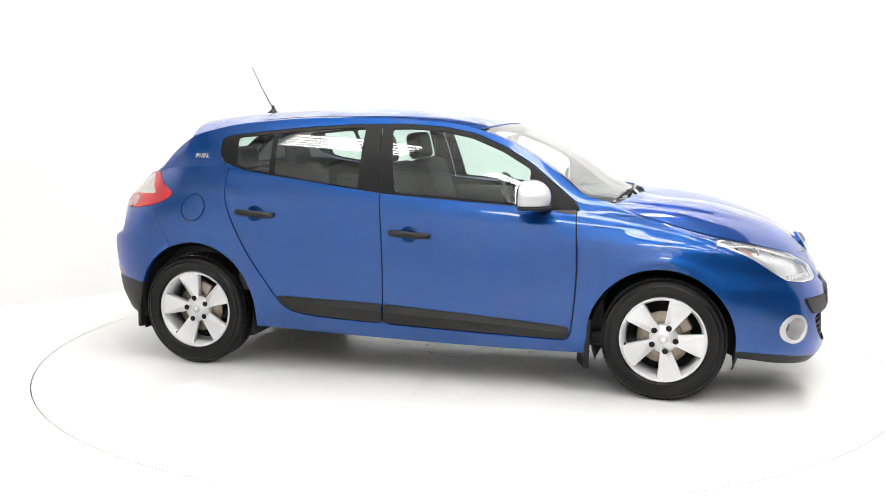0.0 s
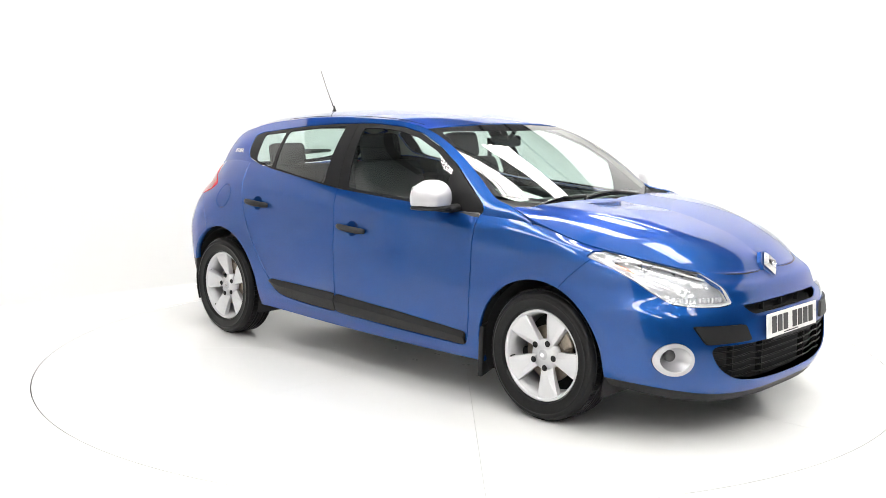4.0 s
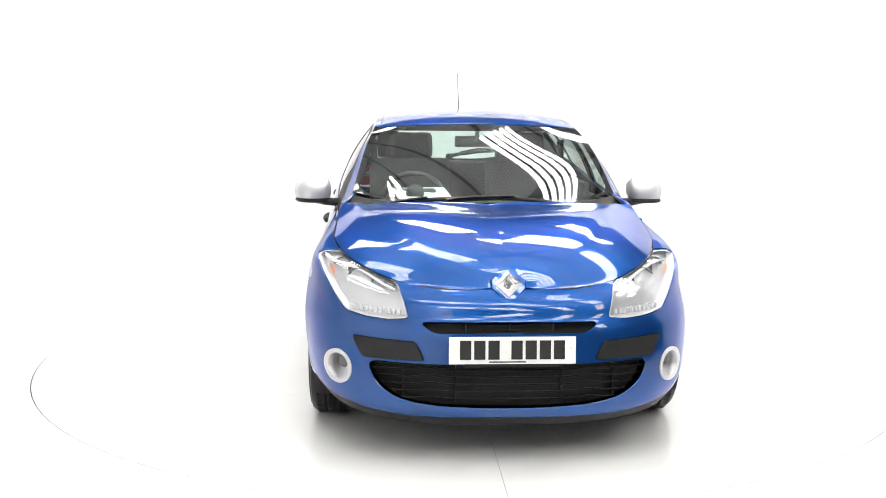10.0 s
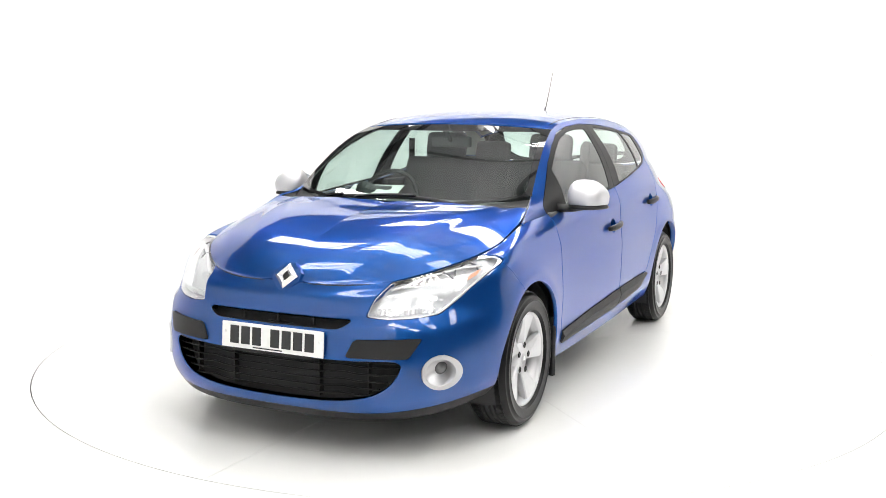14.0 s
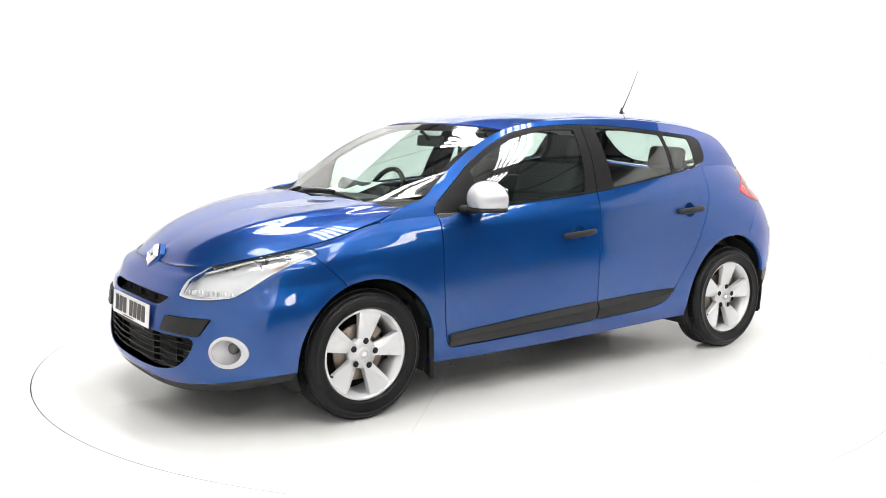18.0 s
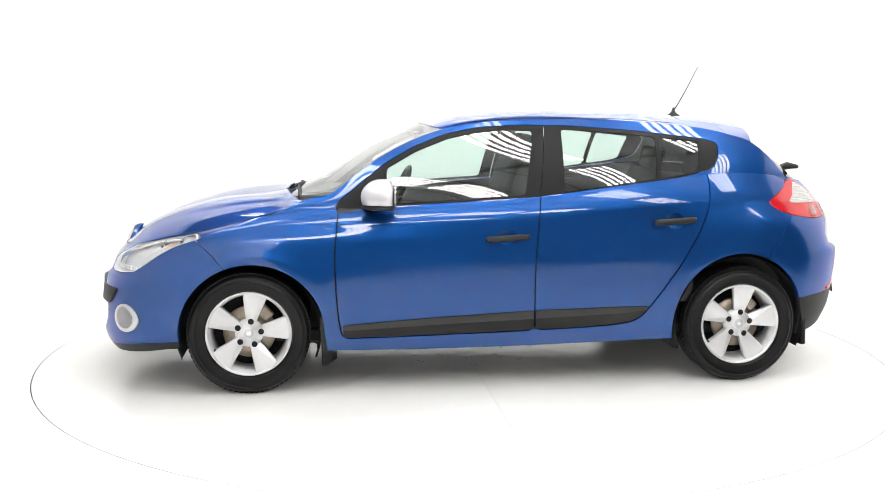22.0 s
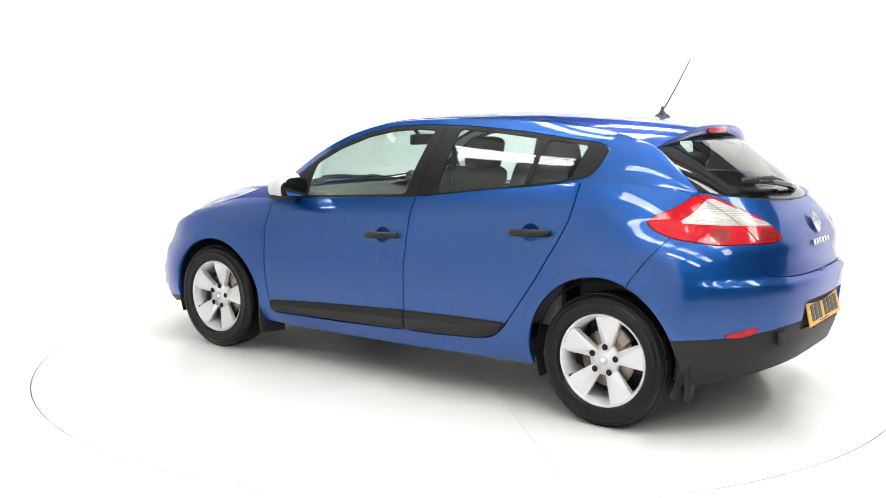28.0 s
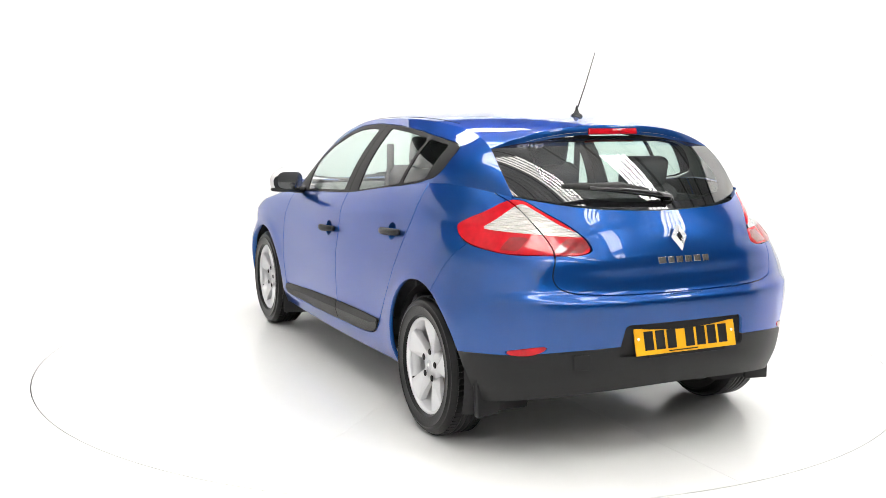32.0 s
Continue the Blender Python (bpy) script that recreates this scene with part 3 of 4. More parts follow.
def belt_net():
    """Belt line to roof edge, for every x."""
    u0 = np.linspace(A_STATION, REAR_STATION, 900)
    b = line_at(7, u0)
    x = np.linspace(1.19, -1.66, 230)
    o = np.argsort(b[:, 0])
    by, bz = np.interp(x, b[o, 0], b[o, 1]), np.interp(x, b[o, 0], b[o, 2])
    top = cant_at(x)
    nv = 36
    t = np.linspace(0, 1, nv)
    net = np.empty((len(x), nv, 3))
    h = np.clip((top[:, 2] - bz) / 0.35, 0, 1)
    net[:, :, 0] = x[:, None]
    net[:, :, 1] = by[:, None] + (top[:, 1] - by)[:, None] * t + 0.029 * h[:, None] * np.sin(math.pi * t)
    net[:, :, 2] = bz[:, None] + (top[:, 2] - bz)[:, None] * t
    return net


def hood_net():
    u0 = np.linspace(0, A_STATION, 120)
    e1 = line_at(7, u0)
    e2 = cant_at(np.linspace(1.19, 1.03, 24)[1:])
    e = np.vstack([e1, e2])
    k = chord(e)
    edge = hermite(k, e, np.linspace(0, k[-1], 150))
    s = np.linspace(0, 1, 150)
    mx = 2.034 + (1.14 - 2.034) * s ** 0.9
    mid = np.stack([mx, mx * 0, mid_z(HOOD_MID, mx)], 1)
    net = across(edge, mid, 60, 2.0)
    back = lambda x, y: mid_z(HOOD_MID, np.minimum(x + 0.49 * y * y, 2.033).ravel()).reshape(x.shape)
    t = np.linspace(1, 0, 60)
    drop = back(edge[:, 0], edge[:, 1]) - edge[:, 2]
    drop = blurred(drop, 9, 0)
    fold = crease_y(edge[:, 0]) / np.maximum(edge[:, 1], .05)
    fold = np.clip(fold, 0, .86)[:, None]
    sharp = np.clip((t[None, :] - fold) / (1 - fold), 0, 1) ** 1.35
    blend = np.clip((1.98 - edge[:, 0]) / .25, 0, 1)[:, None]
    net[:, :, 2] = back(net[:, :, 0], net[:, :, 1]) - drop[:, None] * (t[None, :] ** 4 * (1 - blend) + sharp * blend)
    even = blurred(blurred(net, 12, 0), 1.2, 1)
    a = np.clip(np.minimum(np.arange(150), np.arange(149, -1, -1)) / 12, 0, 1)[:, None] * np.clip(np.arange(60) / 8, 0, 1)[None, :]
    net = net + (even - net) * a[:, :, None]
    # a raised middle with a soft crease each side
    y = np.abs(net[:, :, 1])
    x = net[:, :, 0]
    crease = crease_y(x)
    r = np.clip((crease - y) / 0.036, -1, 1)
    fade = np.clip((1.93 - x) / 0.40, 0, 1) * np.clip((x - 0.95) / 0.1, 0, 1)
    net[:, :, 2] += 0.005 * (1 + np.sin(r * math.pi / 2)) * fade
    net[:, :, 2] += (.050 * np.minimum(y, .34) - .007) * np.clip((1.95 - x) / .25, 0, 1) * np.clip((np.abs(edge[:, 1])[:, None] - y) / .10, 0, 1)
    return net


def screen_net():
    x = np.linspace(0.87, 0.295, 60)
    edge = cant_at(x)
    s = np.linspace(0, 1, 60)
    mid = np.stack([1.13 + (0.365 - 1.13) * s, 0 * s, 0.972 + (1.383 - 0.972) * s + 0.012 * np.sin(math.pi * s)], 1)
    return across(edge, mid, 44, 2.2)


def roof_net():
    s = np.linspace(0, 1, 150)
    edge = cant_at(0.29 + (-1.445 - 0.29) * s)
    mx = 0.36 + (-1.515 - 0.36) * s
    mid = np.stack([mx, 0 * s, mid_z(ROOF_MID, mx)], 1)
    return across(edge, mid, 50, 2.6)


def rear_glass_net():
    s = np.linspace(0, 1, 50)
    edge = cant_at(-1.45 + (-1.655 + 1.45) * s)
    mid = np.stack([-1.49 + (-1.925 + 1.49) * s, 0 * s, 1.352 + (1.052 - 1.352) * s + 0.012 * np.sin(math.pi * s)], 1)
    return across(edge, mid, 50, 2.2)


HEADLIGHT = [(.827, .812), (.79, .832), (.70, .830), (.60, .802), (.52, .764), (.462, .738), (.437, .68), (.418, .612), (.50, .604), (.60, .608), (.685, .622), (.735, .675), (.785, .745)]
SLOT = [(.375, .600), (-.375, .600), (-.315, .558), (.315, .558)]
GRILLE = [(.595, .440), (.34, .432), (-.34, .432), (-.595, .440), (-.555, .345), (-.47, .285), (-.33, .258), (-.1, .248), (.1, .248), (.33, .258), (.47, .285), (.555, .345)]
INSERT = [(.650, .531), (.388, .522), (.352, .446), (.606, .448)]
FRONT_DOOR = [(.853, 1.2), (.858, .937), (.877, .745), (.877, .60), (.865, .43), (.844, .281), (.60, .284), (.30, .292), (-.10, .305), (-.172, .308), (-.17, .632), (-.187, .87), (-.205, 1.02), (-.23, 1.2)]
REAR_DOOR = [(-.172, .308), (-.40, .316), (-.60, .328), (-.70, .342), (-.76, .372), (-.815, .44), (-.88, .532), (-.964, .652), (-1.075, .846), (-1.128, .965), (-1.138, 1.082), (-1.135, 1.25), (-.23, 1.25), (-.205, 1.02), (-.187, .87), (-.17, .632)]
TRIM_F = [(.836, .286), (.30, .297), (-.168, .311), (-.166, .418), (.30, .391), (.838, .354)]
TRIM_R = [(-.176, .312), (-.40, .320), (-.60, .332), (-.70, .347), (-.755, .377), (-.80, .43), (-.60, .428), (-.177, .418)]
DAYLIGHT = [(.875, .945), (.60, .966), (.28, .986), (-.20, 1.016), (-.72, 1.079), (-1.03, 1.122), (-1.12, 1.146), (-1.172, 1.158), (-1.208, 1.20), (-1.232, 1.295), (-1.16, 1.316),
            (-1.05, 1.327), (-.75, 1.360), (-.44, 1.382), (-.14, 1.388), (.10, 1.373), (.275, 1.340), (.45, 1.272), (.605, 1.185), (.755, 1.068), (.86, .985)]
GLASS_F = [(.60, .978), (-.125, 1.025), (-.192, 1.358), (-.05, 1.360), (.10, 1.348), (.265, 1.315), (.44, 1.248), (.60, 1.158)]
GLASS_R = [(-.335, 1.038), (-.842, 1.106), (-.872, 1.326), (-.60, 1.352), (-.352, 1.366)]
GLASS_Q = [(-.872, 1.110), (-1.02, 1.132), (-1.085, 1.150), (-1.12, 1.302), (-.900, 1.324)]
TAIL = [(-1.478, .975), (-1.53, 1.005), (-1.60, 1.04), (-1.648, 1.09), (-1.70, 1.09), (-1.80, 1.04), (-1.88, 1.0), (-1.95, .95), (-2.0, .885), (-1.80, .878), (-1.62, .905), (-1.53, .935)]
TAIL_CLEAR = [(-1.615, .968), (-1.658, 1.002), (-1.682, 1.042), (-1.70, 1.079), (-1.80, 1.030), (-1.88, .988), (-1.96, .950), (-1.85, .957), (-1.70, .963)]
PLATE_WELL = [(.300, .603), (-.300, .603), (-.325, .468), (.325, .468)]
REFLECTOR = [(.60, .522), (.66, .514), (.75, .490), (.72, .474), (.66, .478), (.615, .50)]
GATE = [(.0, .722), (.36, .726), (.50, .733), (.555, .75), (.575, .80), (.545, .90), (.61, 1.08), (.66, 1.12), (.3, 1.5), (-.1, 1.5), (-.1, .722)]


def build_body(car):
    ellipse = lambda cx, cz, rx, rz: (lambda v: (np.hypot((v[:, 0] - cx) / rx, (v[:, 2] - cz) / rz) - 1) * rx)
    arch_f, arch_r = ellipse(1.305, .318, .372, .362), ellipse(-1.305, .325, .370, .386)
    skin = TUB.cut(arch_f)[1].cut(arch_r)[1]
    # lamps
    head = front_view(HEADLIGHT, r=.012)
    lamp, skin = skin.part_off(head, 0.002)
    tail = side_view(TAIL, r=.04)
    tail_only = lambda v: np.where((v[:, 0] < -1.4) & (v[:, 1] > .37), np.maximum(tail(v), 0.385 - v[:, 1]), 1)
    rear_lamp, skin = skin.part_off(tail_only, 0.0018)
    fog = lambda v: np.where(v[:, 0] > 1.5, np.hypot((v[:, 1] - .715) / .062, (v[:, 2] - .386) / .074) * .066 - .066, 1)
    fog_ring, skin = skin.part_off(fog, 0.001)
    # front openings and dark trim
    slot, skin = skin.part_off(front_view(SLOT, r=.03), 0.001)
    insert, skin = skin.part_off(front_view(INSERT, r=.012), 0.0015)
    grille, skin = skin.part_off(front_view(GRILLE, r=.06), 0.001)
    lip = lambda v: np.where(v[:, 0] > 1.3, v[:, 2] - (.207 + .075 * np.clip((v[:, 1] - .35) / .5, 0, 1) ** 2), 1)
    front_lip, skin = skin.part_off(lip, 0.001)
    # panels
    bump_f = lambda v: np.interp(v[:, 2], [0, .62, .66, .72, .80, .86], [1.40, 1.425, 1.435, 1.49, 1.575, 1.60]) - v[:, 0]
    front_bumper, skin = skin.part_off(bump_f, 0.0024)
    bump_r = lambda v: v[:, 0] - np.interp(v[:, 2], [0, .70, .80, .90, 1.2], [-1.44, -1.455, -1.525, -1.605, -1.66])
    gate = front_view(GATE, -1, r=.05)
    hatch, skin = skin.part_off(gate, 0.0024)
    rear_end, skin = skin.part_off(bump_r, 0.0022)
    well, rear_end = rear_end.part_off(front_view(PLATE_WELL, -1, r=.02), 0.0005)
    mark, rear_end = rear_end.part_off(front_view(REFLECTOR, -1, r=.02), 0.001)
    dark_r = lambda v: v[:, 2] - np.interp(v[:, 0], [-2.12, -2.06, -1.9, -1.64], [.525, .512, .478, .458])
    rear_low, rear_bumper = rear_end.part_off(dark_r, 0.001)
    trim_f, skin = skin.part_off(side_view(TRIM_F, r=.012), 0.001)
    trim_r, skin = skin.part_off(side_view(TRIM_R, r=.012), 0.001)
    door_f, skin = skin.part_off(side_view(FRONT_DOOR, r=.05), 0.0036)
    door_r, skin = skin.part_off(side_view(REAR_DOOR, r=.05), 0.0036)
    def bevelled(sh, low, high, upper):
        """A strip with an upper facet that leans back and a lower one that leans in."""
        z0 = np.interp(sh.v[:, 0], *low)
        z1 = np.interp(sh.v[:, 0], *high)
        f = np.clip((sh.v[:, 2] - z0) / (z1 - z0), 0, 1)
        out = .006 + .012 * np.minimum(f / .62, (1 - f) / .38)
        tilt = np.array([[0, 0, .75 if upper else -.22]])
        return Sheet(sh.v + sh.n * out[:, None], sh.n + tilt, sh.f)
    lows, highs = ([-.80, -.70, -.17, .30, .84], [.40, .347, .311, .297, .284]), ([-.80, -.17, .30, .84], [.432, .418, .391, .354])
    split = lambda sh: sh.cut(lambda v: v[:, 2] - (np.interp(v[:, 0], *lows) * .38 + np.interp(v[:, 0], *highs) * .62))
    trims = [tuple(bevelled(q, lows, highs, i) for i, q in enumerate(split(t))) for t in (trim_f, trim_r)]
    cups = []
    for nm, x, z in (("f", -.022, .805), ("r", -.928, .886)):
        cup_f = lambda v, x=x, z=z: np.hypot((v[:, 0] - x) / .050, (v[:, 2] - z) / .043) * .046 - .046
        piece, rest_ = (door_f if nm == "f" else door_r).part_off(cup_f, 0.0003)
        depth = np.clip(-cup_f(piece.v) / .046, 0, 1)
        cups.append(Sheet(piece.v - piece.n * (.036 * np.sqrt(depth))[:, None], piece.n + np.stack([(piece.v[:, 0] - x) * -14, depth * 0, (piece.v[:, 2] - z) * -14], 1), piece.f))
        if nm == "f":
            door_f = rest_
        else:
            door_r = rest_
    wing, rest = skin.cut(lambda v: .40 - v[:, 0])
    sill, quarter = rest.cut(lambda v: -.9 - v[:, 0] + np.clip((.30 - v[:, 2]) * 2, -.05, .3))

    upper = grid_sheet(belt_net(), 9, 3)
    day, pillar = upper.part_off(side_view(DAYLIGHT, r=.026), 0.002)
    glass_f, frame_ = day.part_off(side_view(GLASS_F, r=.018), 0.001)
    glass_r, frame_ = frame_.part_off(side_view(GLASS_R, r=.018), 0.001)
    glass_q, frame_ = frame_.part_off(side_view(GLASS_Q, r=.018), 0.001)
    frame_front, frame_rear = frame_.part_off(lambda v: -.205 - (v[:, 2] - 1.02) * .15 - v[:, 0], 0.0022)

    hood = grid_sheet(hood_net(), 6, 0.8)
    screen = grid_sheet(screen_net(), 8, 5)
    roof = grid_sheet(roof_net(), 9, 4)
    rear_glass = grid_sheet(rear_glass_net(), 7, 5)
    for s in (screen, roof, rear_glass):
        s.n[np.abs(s.v[:, 1]) < 1e-6, 1] = 0

    panel("front_bumper", front_bumper.both(), PAINT, car, "blue painted front bumper with open grille", 0.03)
    panel("bumper_lip", front_lip.both(), BLACK, car, "black plastic chin spoiler", 0.02)
    plan = np.vstack([line_at(7, np.linspace(0, A_STATION, 80)), cant_at(np.linspace(1.18, 1.03, 12)), [[1.14, 0, 1]]])[:, :2]
    plan = np.vstack([plan, (plan * [1, -1])[::-1]])
    plan_f = inside(plan)
    hood = hood.cut(lambda v: plan_f(v[:, :2]) + .008)[0]
    panel("bonnet", hood.both(), PAINT, car, "glossy blue bonnet with creases", 0.02)
    edge = np.vstack([line_at(7, np.linspace(0.02, A_STATION, 60)), cant_at(np.linspace(1.18, 1.03, 10))])
    seal = [tuple(p + np.array([-.002, -.002, -.004])) for p in edge]
    part("bonnet_seal", sweep([(x, -y, z) for x, y, z in seal[::-1]] + seal[1:], .004, 6), SEAL, car, "black rubber bonnet seal")
    screen, screen_edge = screen.cut(front_edge_view([(.664, 1.040), (.565, 1.347), (-.565, 1.347), (-.664, 1.040), (-.45, 1.012), (-.2, .998), (.2, .998), (.45, 1.012)]))
    panel("windscreen_border", screen_edge.both(), GLOSS_BLACK, car, "black windscreen border", 0)
    panel("windscreen", screen.both(), GLASS, car, "green-tinted windscreen", 0)
    spoiler_line = lambda v: v[:, 0] + 1.30
    spoiler, roof_main = roof.part_off(spoiler_line, 0.0015)
    panel("roof", roof_main.both(), PAINT, car, "glossy blue roof skin", 0.012)
    rn = roof_net()
    for sg in (1, -1):
        seam = [(p[0], p[1] * sg, p[2] - .0005) for p in rn[6:112:3, 3]]
        part("roof_moulding", sweep(seam, .0045, 6, .5), FRAME, car, "black roof ditch moulding")
    panel("spoiler", spoiler.both(), PAINT, car, "blue roof spoiler with a high brake lamp", 0.045, dirn=np.array([.35, 0, -.94]))
    panel("tailgate", hatch.both(), PAINT, car, "blue tailgate", 0.02)
    panel("rear_bumper", rear_bumper.both(), PAINT, car, "blue painted rear bumper", 0.035)
    panel("rear_skirt", rear_low.both(), BLACK, car, "black grained lower rear bumper", 0.035)
    panel("plate_well", well.moved(-.055).both(), GLOSS_BLACK, car, "dark recess round the rear plate", 0)
    rear_glass, glass_edge = rear_glass.cut(front_edge_view([(.44, 1.325), (-.44, 1.325), (-.475, 1.18), (-.42, 1.110), (-.2, 1.082), (.2, 1.082), (.42, 1.110), (.475, 1.18)]))
    panel("rear_window_border", glass_edge.both(), GLOSS_BLACK, car, "black rear window border", 0)
    panel("rear_window", rear_glass.both(), GLASS, car, "green-tinted rear window", 0)
    # black sheets set back in the openings, painted as their shade
    panel("intake_shade", slot.moved(-.05).both(), DARK, car, "black sheet standing in for shade in the intake slot", -.047)
    panel("grille_shade", grille.moved(-.07).both(), DARK, car, "black sheet standing in for shade behind the lower grille", -.065)

    for sgn in (1, -1):
        q = quarter
        if sgn < 0:
            flap_f = lambda v: np.where(v[:, 1] > .5, np.hypot(v[:, 0] + 1.322, v[:, 2] - .906) - .074, 1)
            flap, q = quarter.part_off(flap_f, 0.003)
            panel("fuel_flap", flap, PAINT, car, "round blue fuel filler flap", 0.008, sgn)
        panel("front_wing", wing, PAINT, car, "blue front wing", 0.02, sgn)
        panel("sill", sill, PAINT, car, "blue door sill", 0.02, sgn)
        panel("rear_quarter", q, PAINT, car, "blue rear quarter panel", 0.02, sgn)
        panel("pillar", pillar, PAINT, car, "blue pillar and roof rail", 0.01, sgn)
        for nm, sh, fr, trm, gl, cup in (("front_door", door_f, frame_front, trims[0], (glass_f,), cups[0]), ("rear_door", door_r, frame_rear, trims[1], (glass_r, glass_q), cups[1])):
            d = panel(nm, sh, PAINT, car, "blue " + nm.replace("_", " ") + " with black handle", 0.016, sgn)
            panel("finger_cup", cup, PAINT, d, "blue dished finger cup", 0, sgn)
            panel("door_frame", fr, FRAME, d, "matt black window surround", 0.008, sgn, lift=-.001)
            strip = panel("rubbing_strip", trm[0], BLACK, d, "black plastic rubbing strip", 0.014, sgn)
            panel("upper_facet", trm[1], BLACK, strip, "sloping upper facet of the strip", 0.014, sgn)
            for g in gl:
                panel("side_window", g, GLASS, d, "green-tinted side glass", 0, sgn, lift=-.004)
        build_headlight(car, lamp, sgn)
        build_taillight(car, rear_lamp, gate, sgn)
        panel("bumper_insert", insert, BLACK, car, "black bumper corner strip", 0.02, sgn, lift=.012)
        build_fog(car, fog_ring, sgn)
        panel("rear_reflector", mark, RED, car, "red lower reflector", 0.01, sgn, lift=.002)

    # dark inner shell behind the shut lines
    inner = TUB.cut(lambda v: np.minimum(np.hypot(v[:, 0] + .022, v[:, 2] - .805), np.hypot(v[:, 0] + .928, v[:, 2] - .886)) - .055)[1].cut(arch_f)[1].cut(arch_r)[1].cut(lambda v: head(v) - .01)[1].cut(lambda v: front_view(GRILLE, r=.06)(v) - .01)[1]
    inner = inner.cut(lambda v: front_view(SLOT, r=.03)(v) - .01)[1].cut(lambda v: tail_only(v) - .005)[1].cut(lambda v: fog(v) - .005)[1]
    panel("inner_shell", inner.moved(-.016).both(), DARK, car, "dark inner body shell", 0)
    up2 = pillar.moved(-.014)
    panel("pillar_lining", up2.both(), PALE, car, "pale pillar lining", 0)
    panel("headlining", roof.moved(-.03).both(), PALE, car, "pale cloth headlining", 0)
    panel("bonnet_inner", hood.moved(-.02).both(), DARK, car, "dark bonnet underside", 0)


def build_headlight(car, sheet, sgn):
    lamp = panel("headlight", sheet, LENS, car, "clear headlight with chrome reflectors", 0, sgn)
    panel("housing", sheet.shifted(-.05, -.025, 0), FACETS, lamp, "silver lamp housing", 0, sgn)
    panel("bezel", sheet.cut(lambda v: -(front_view(HEADLIGHT, r=.012)(v) + .005))[0].moved(-.004), LAMP_SILVER, lamp, "silver lamp edge", 0.055, sgn, dirn=np.array([-.9, -.44, 0]))
    tip, _ = sheet.cut(lambda v: np.maximum(np.maximum(.742 - v[:, 1], v[:, 1] - .768), np.abs(v[:, 2] - .15 - .83 * v[:, 1]) - .013))
    panel("turn_lens", tip.moved(-.016), AMBER, lamp, "amber turn signal lens", 0, sgn)
    for k in range(11):
        y = .455 + .020 * k
        z = .628 + .0006 * k
        x = float(front_edge(y, z)) - .032
        part("lamp_tooth", box((.016, .012, .022), (0, 0, 0), .003), LAMP_SILVER, lamp, "clear pressed tooth", m=pose(x, y * sgn, z, 0, 0, (16 + 2.5 * k) * sgn), smooth=False)
    blade = []
    for y in np.linspace(.475, .76, 14):
        z = float(np.interp(y, [.46, .52, .60, .70, .79], [.726, .748, .785, .812, .820])) - .022
        blade.append((float(front_edge(y, z)) - .028, y * sgn, z))
    part("upper_blade", sweep(blade, .012, 8, .45), LAMP_SILVER, lamp, "bright upper lamp blade")
    for x, y, z, tall in ((1.872, .562, .688, .105), (1.765, .668, .742, .085)):
        part("lamp_divider", box((.045, .005, tall), (0, 0, 0), .002), LAMP_GREY, lamp, "grey lamp divider", m=pose(x - .035, y * sgn, z, 0, 0, 24 * sgn), smooth=False)
    for x, y, z, r in ((1.905, .505, .672, .052), (1.80, .625, .708, .056), (1.69, .705, .765, .032)):
        prof = [(r * math.sqrt(t), -.06 + .06 * t) for t in np.linspace(.02, 1, 9)] + [(r + .006, .002), (r + .008, -.01)]
        part("reflector", lathe(prof, 28, "x"), CHROME, lamp, "chrome reflector bowl", m=pose(x - .02, y * sgn, z, 0, 0, 18 * sgn))
        # added grey ring, drawn as the bowl's shaded outline
        part("bowl_outline", lathe([(r + .006, .003), (r + .009, .006), (r + .013, .003), (r + .013, -.008)], 28, "x"), LAMP_GREY, lamp, "grey ring added to outline the bowl", m=pose(x - .02, y * sgn, z, 0, 0, 18 * sgn))
        part("bulb", lathe([(0, .012), (.008, .008), (.010, -.02), (.010, -.055)], 12, "x"), LENS if r > .05 else AMBER, lamp, m=pose(x - .02, y * sgn, z, 0, 0, 18 * sgn))


def build_taillight(car, sheet, gate, sgn):
    """The lamp is split by the tailgate's edge."""
    clear_f = side_view(TAIL_CLEAR, r=.03)
    inner_piece, outer_piece = sheet.part_off(gate, 0.0025)
    for nm, piece in (("tail_light", outer_piece), ("gate_light", inner_piece)):
        clear, red = piece.cut(clear_f)
        lamp = panel(nm, red, RED, car, "red wraparound tail light with clear band", 0.02, sgn, lift=.004)
        lens_f = lambda v, c=(-1.79 if nm == "tail_light" else -1.945): np.maximum(np.abs(v[:, 0] - c) - .030, np.abs(v[:, 2] - .918) - .026)
        dim, _ = red.cut(lens_f)
        if dim.f:
            panel("bulb_window", dim, DEEP_RED, lamp, "deep red bulb window", 0, sgn, lift=.0055)
        panel("clear_band", clear, CLEAR_RED, lamp, "clear ribbed reversing band", 0.004, sgn, lift=.005)


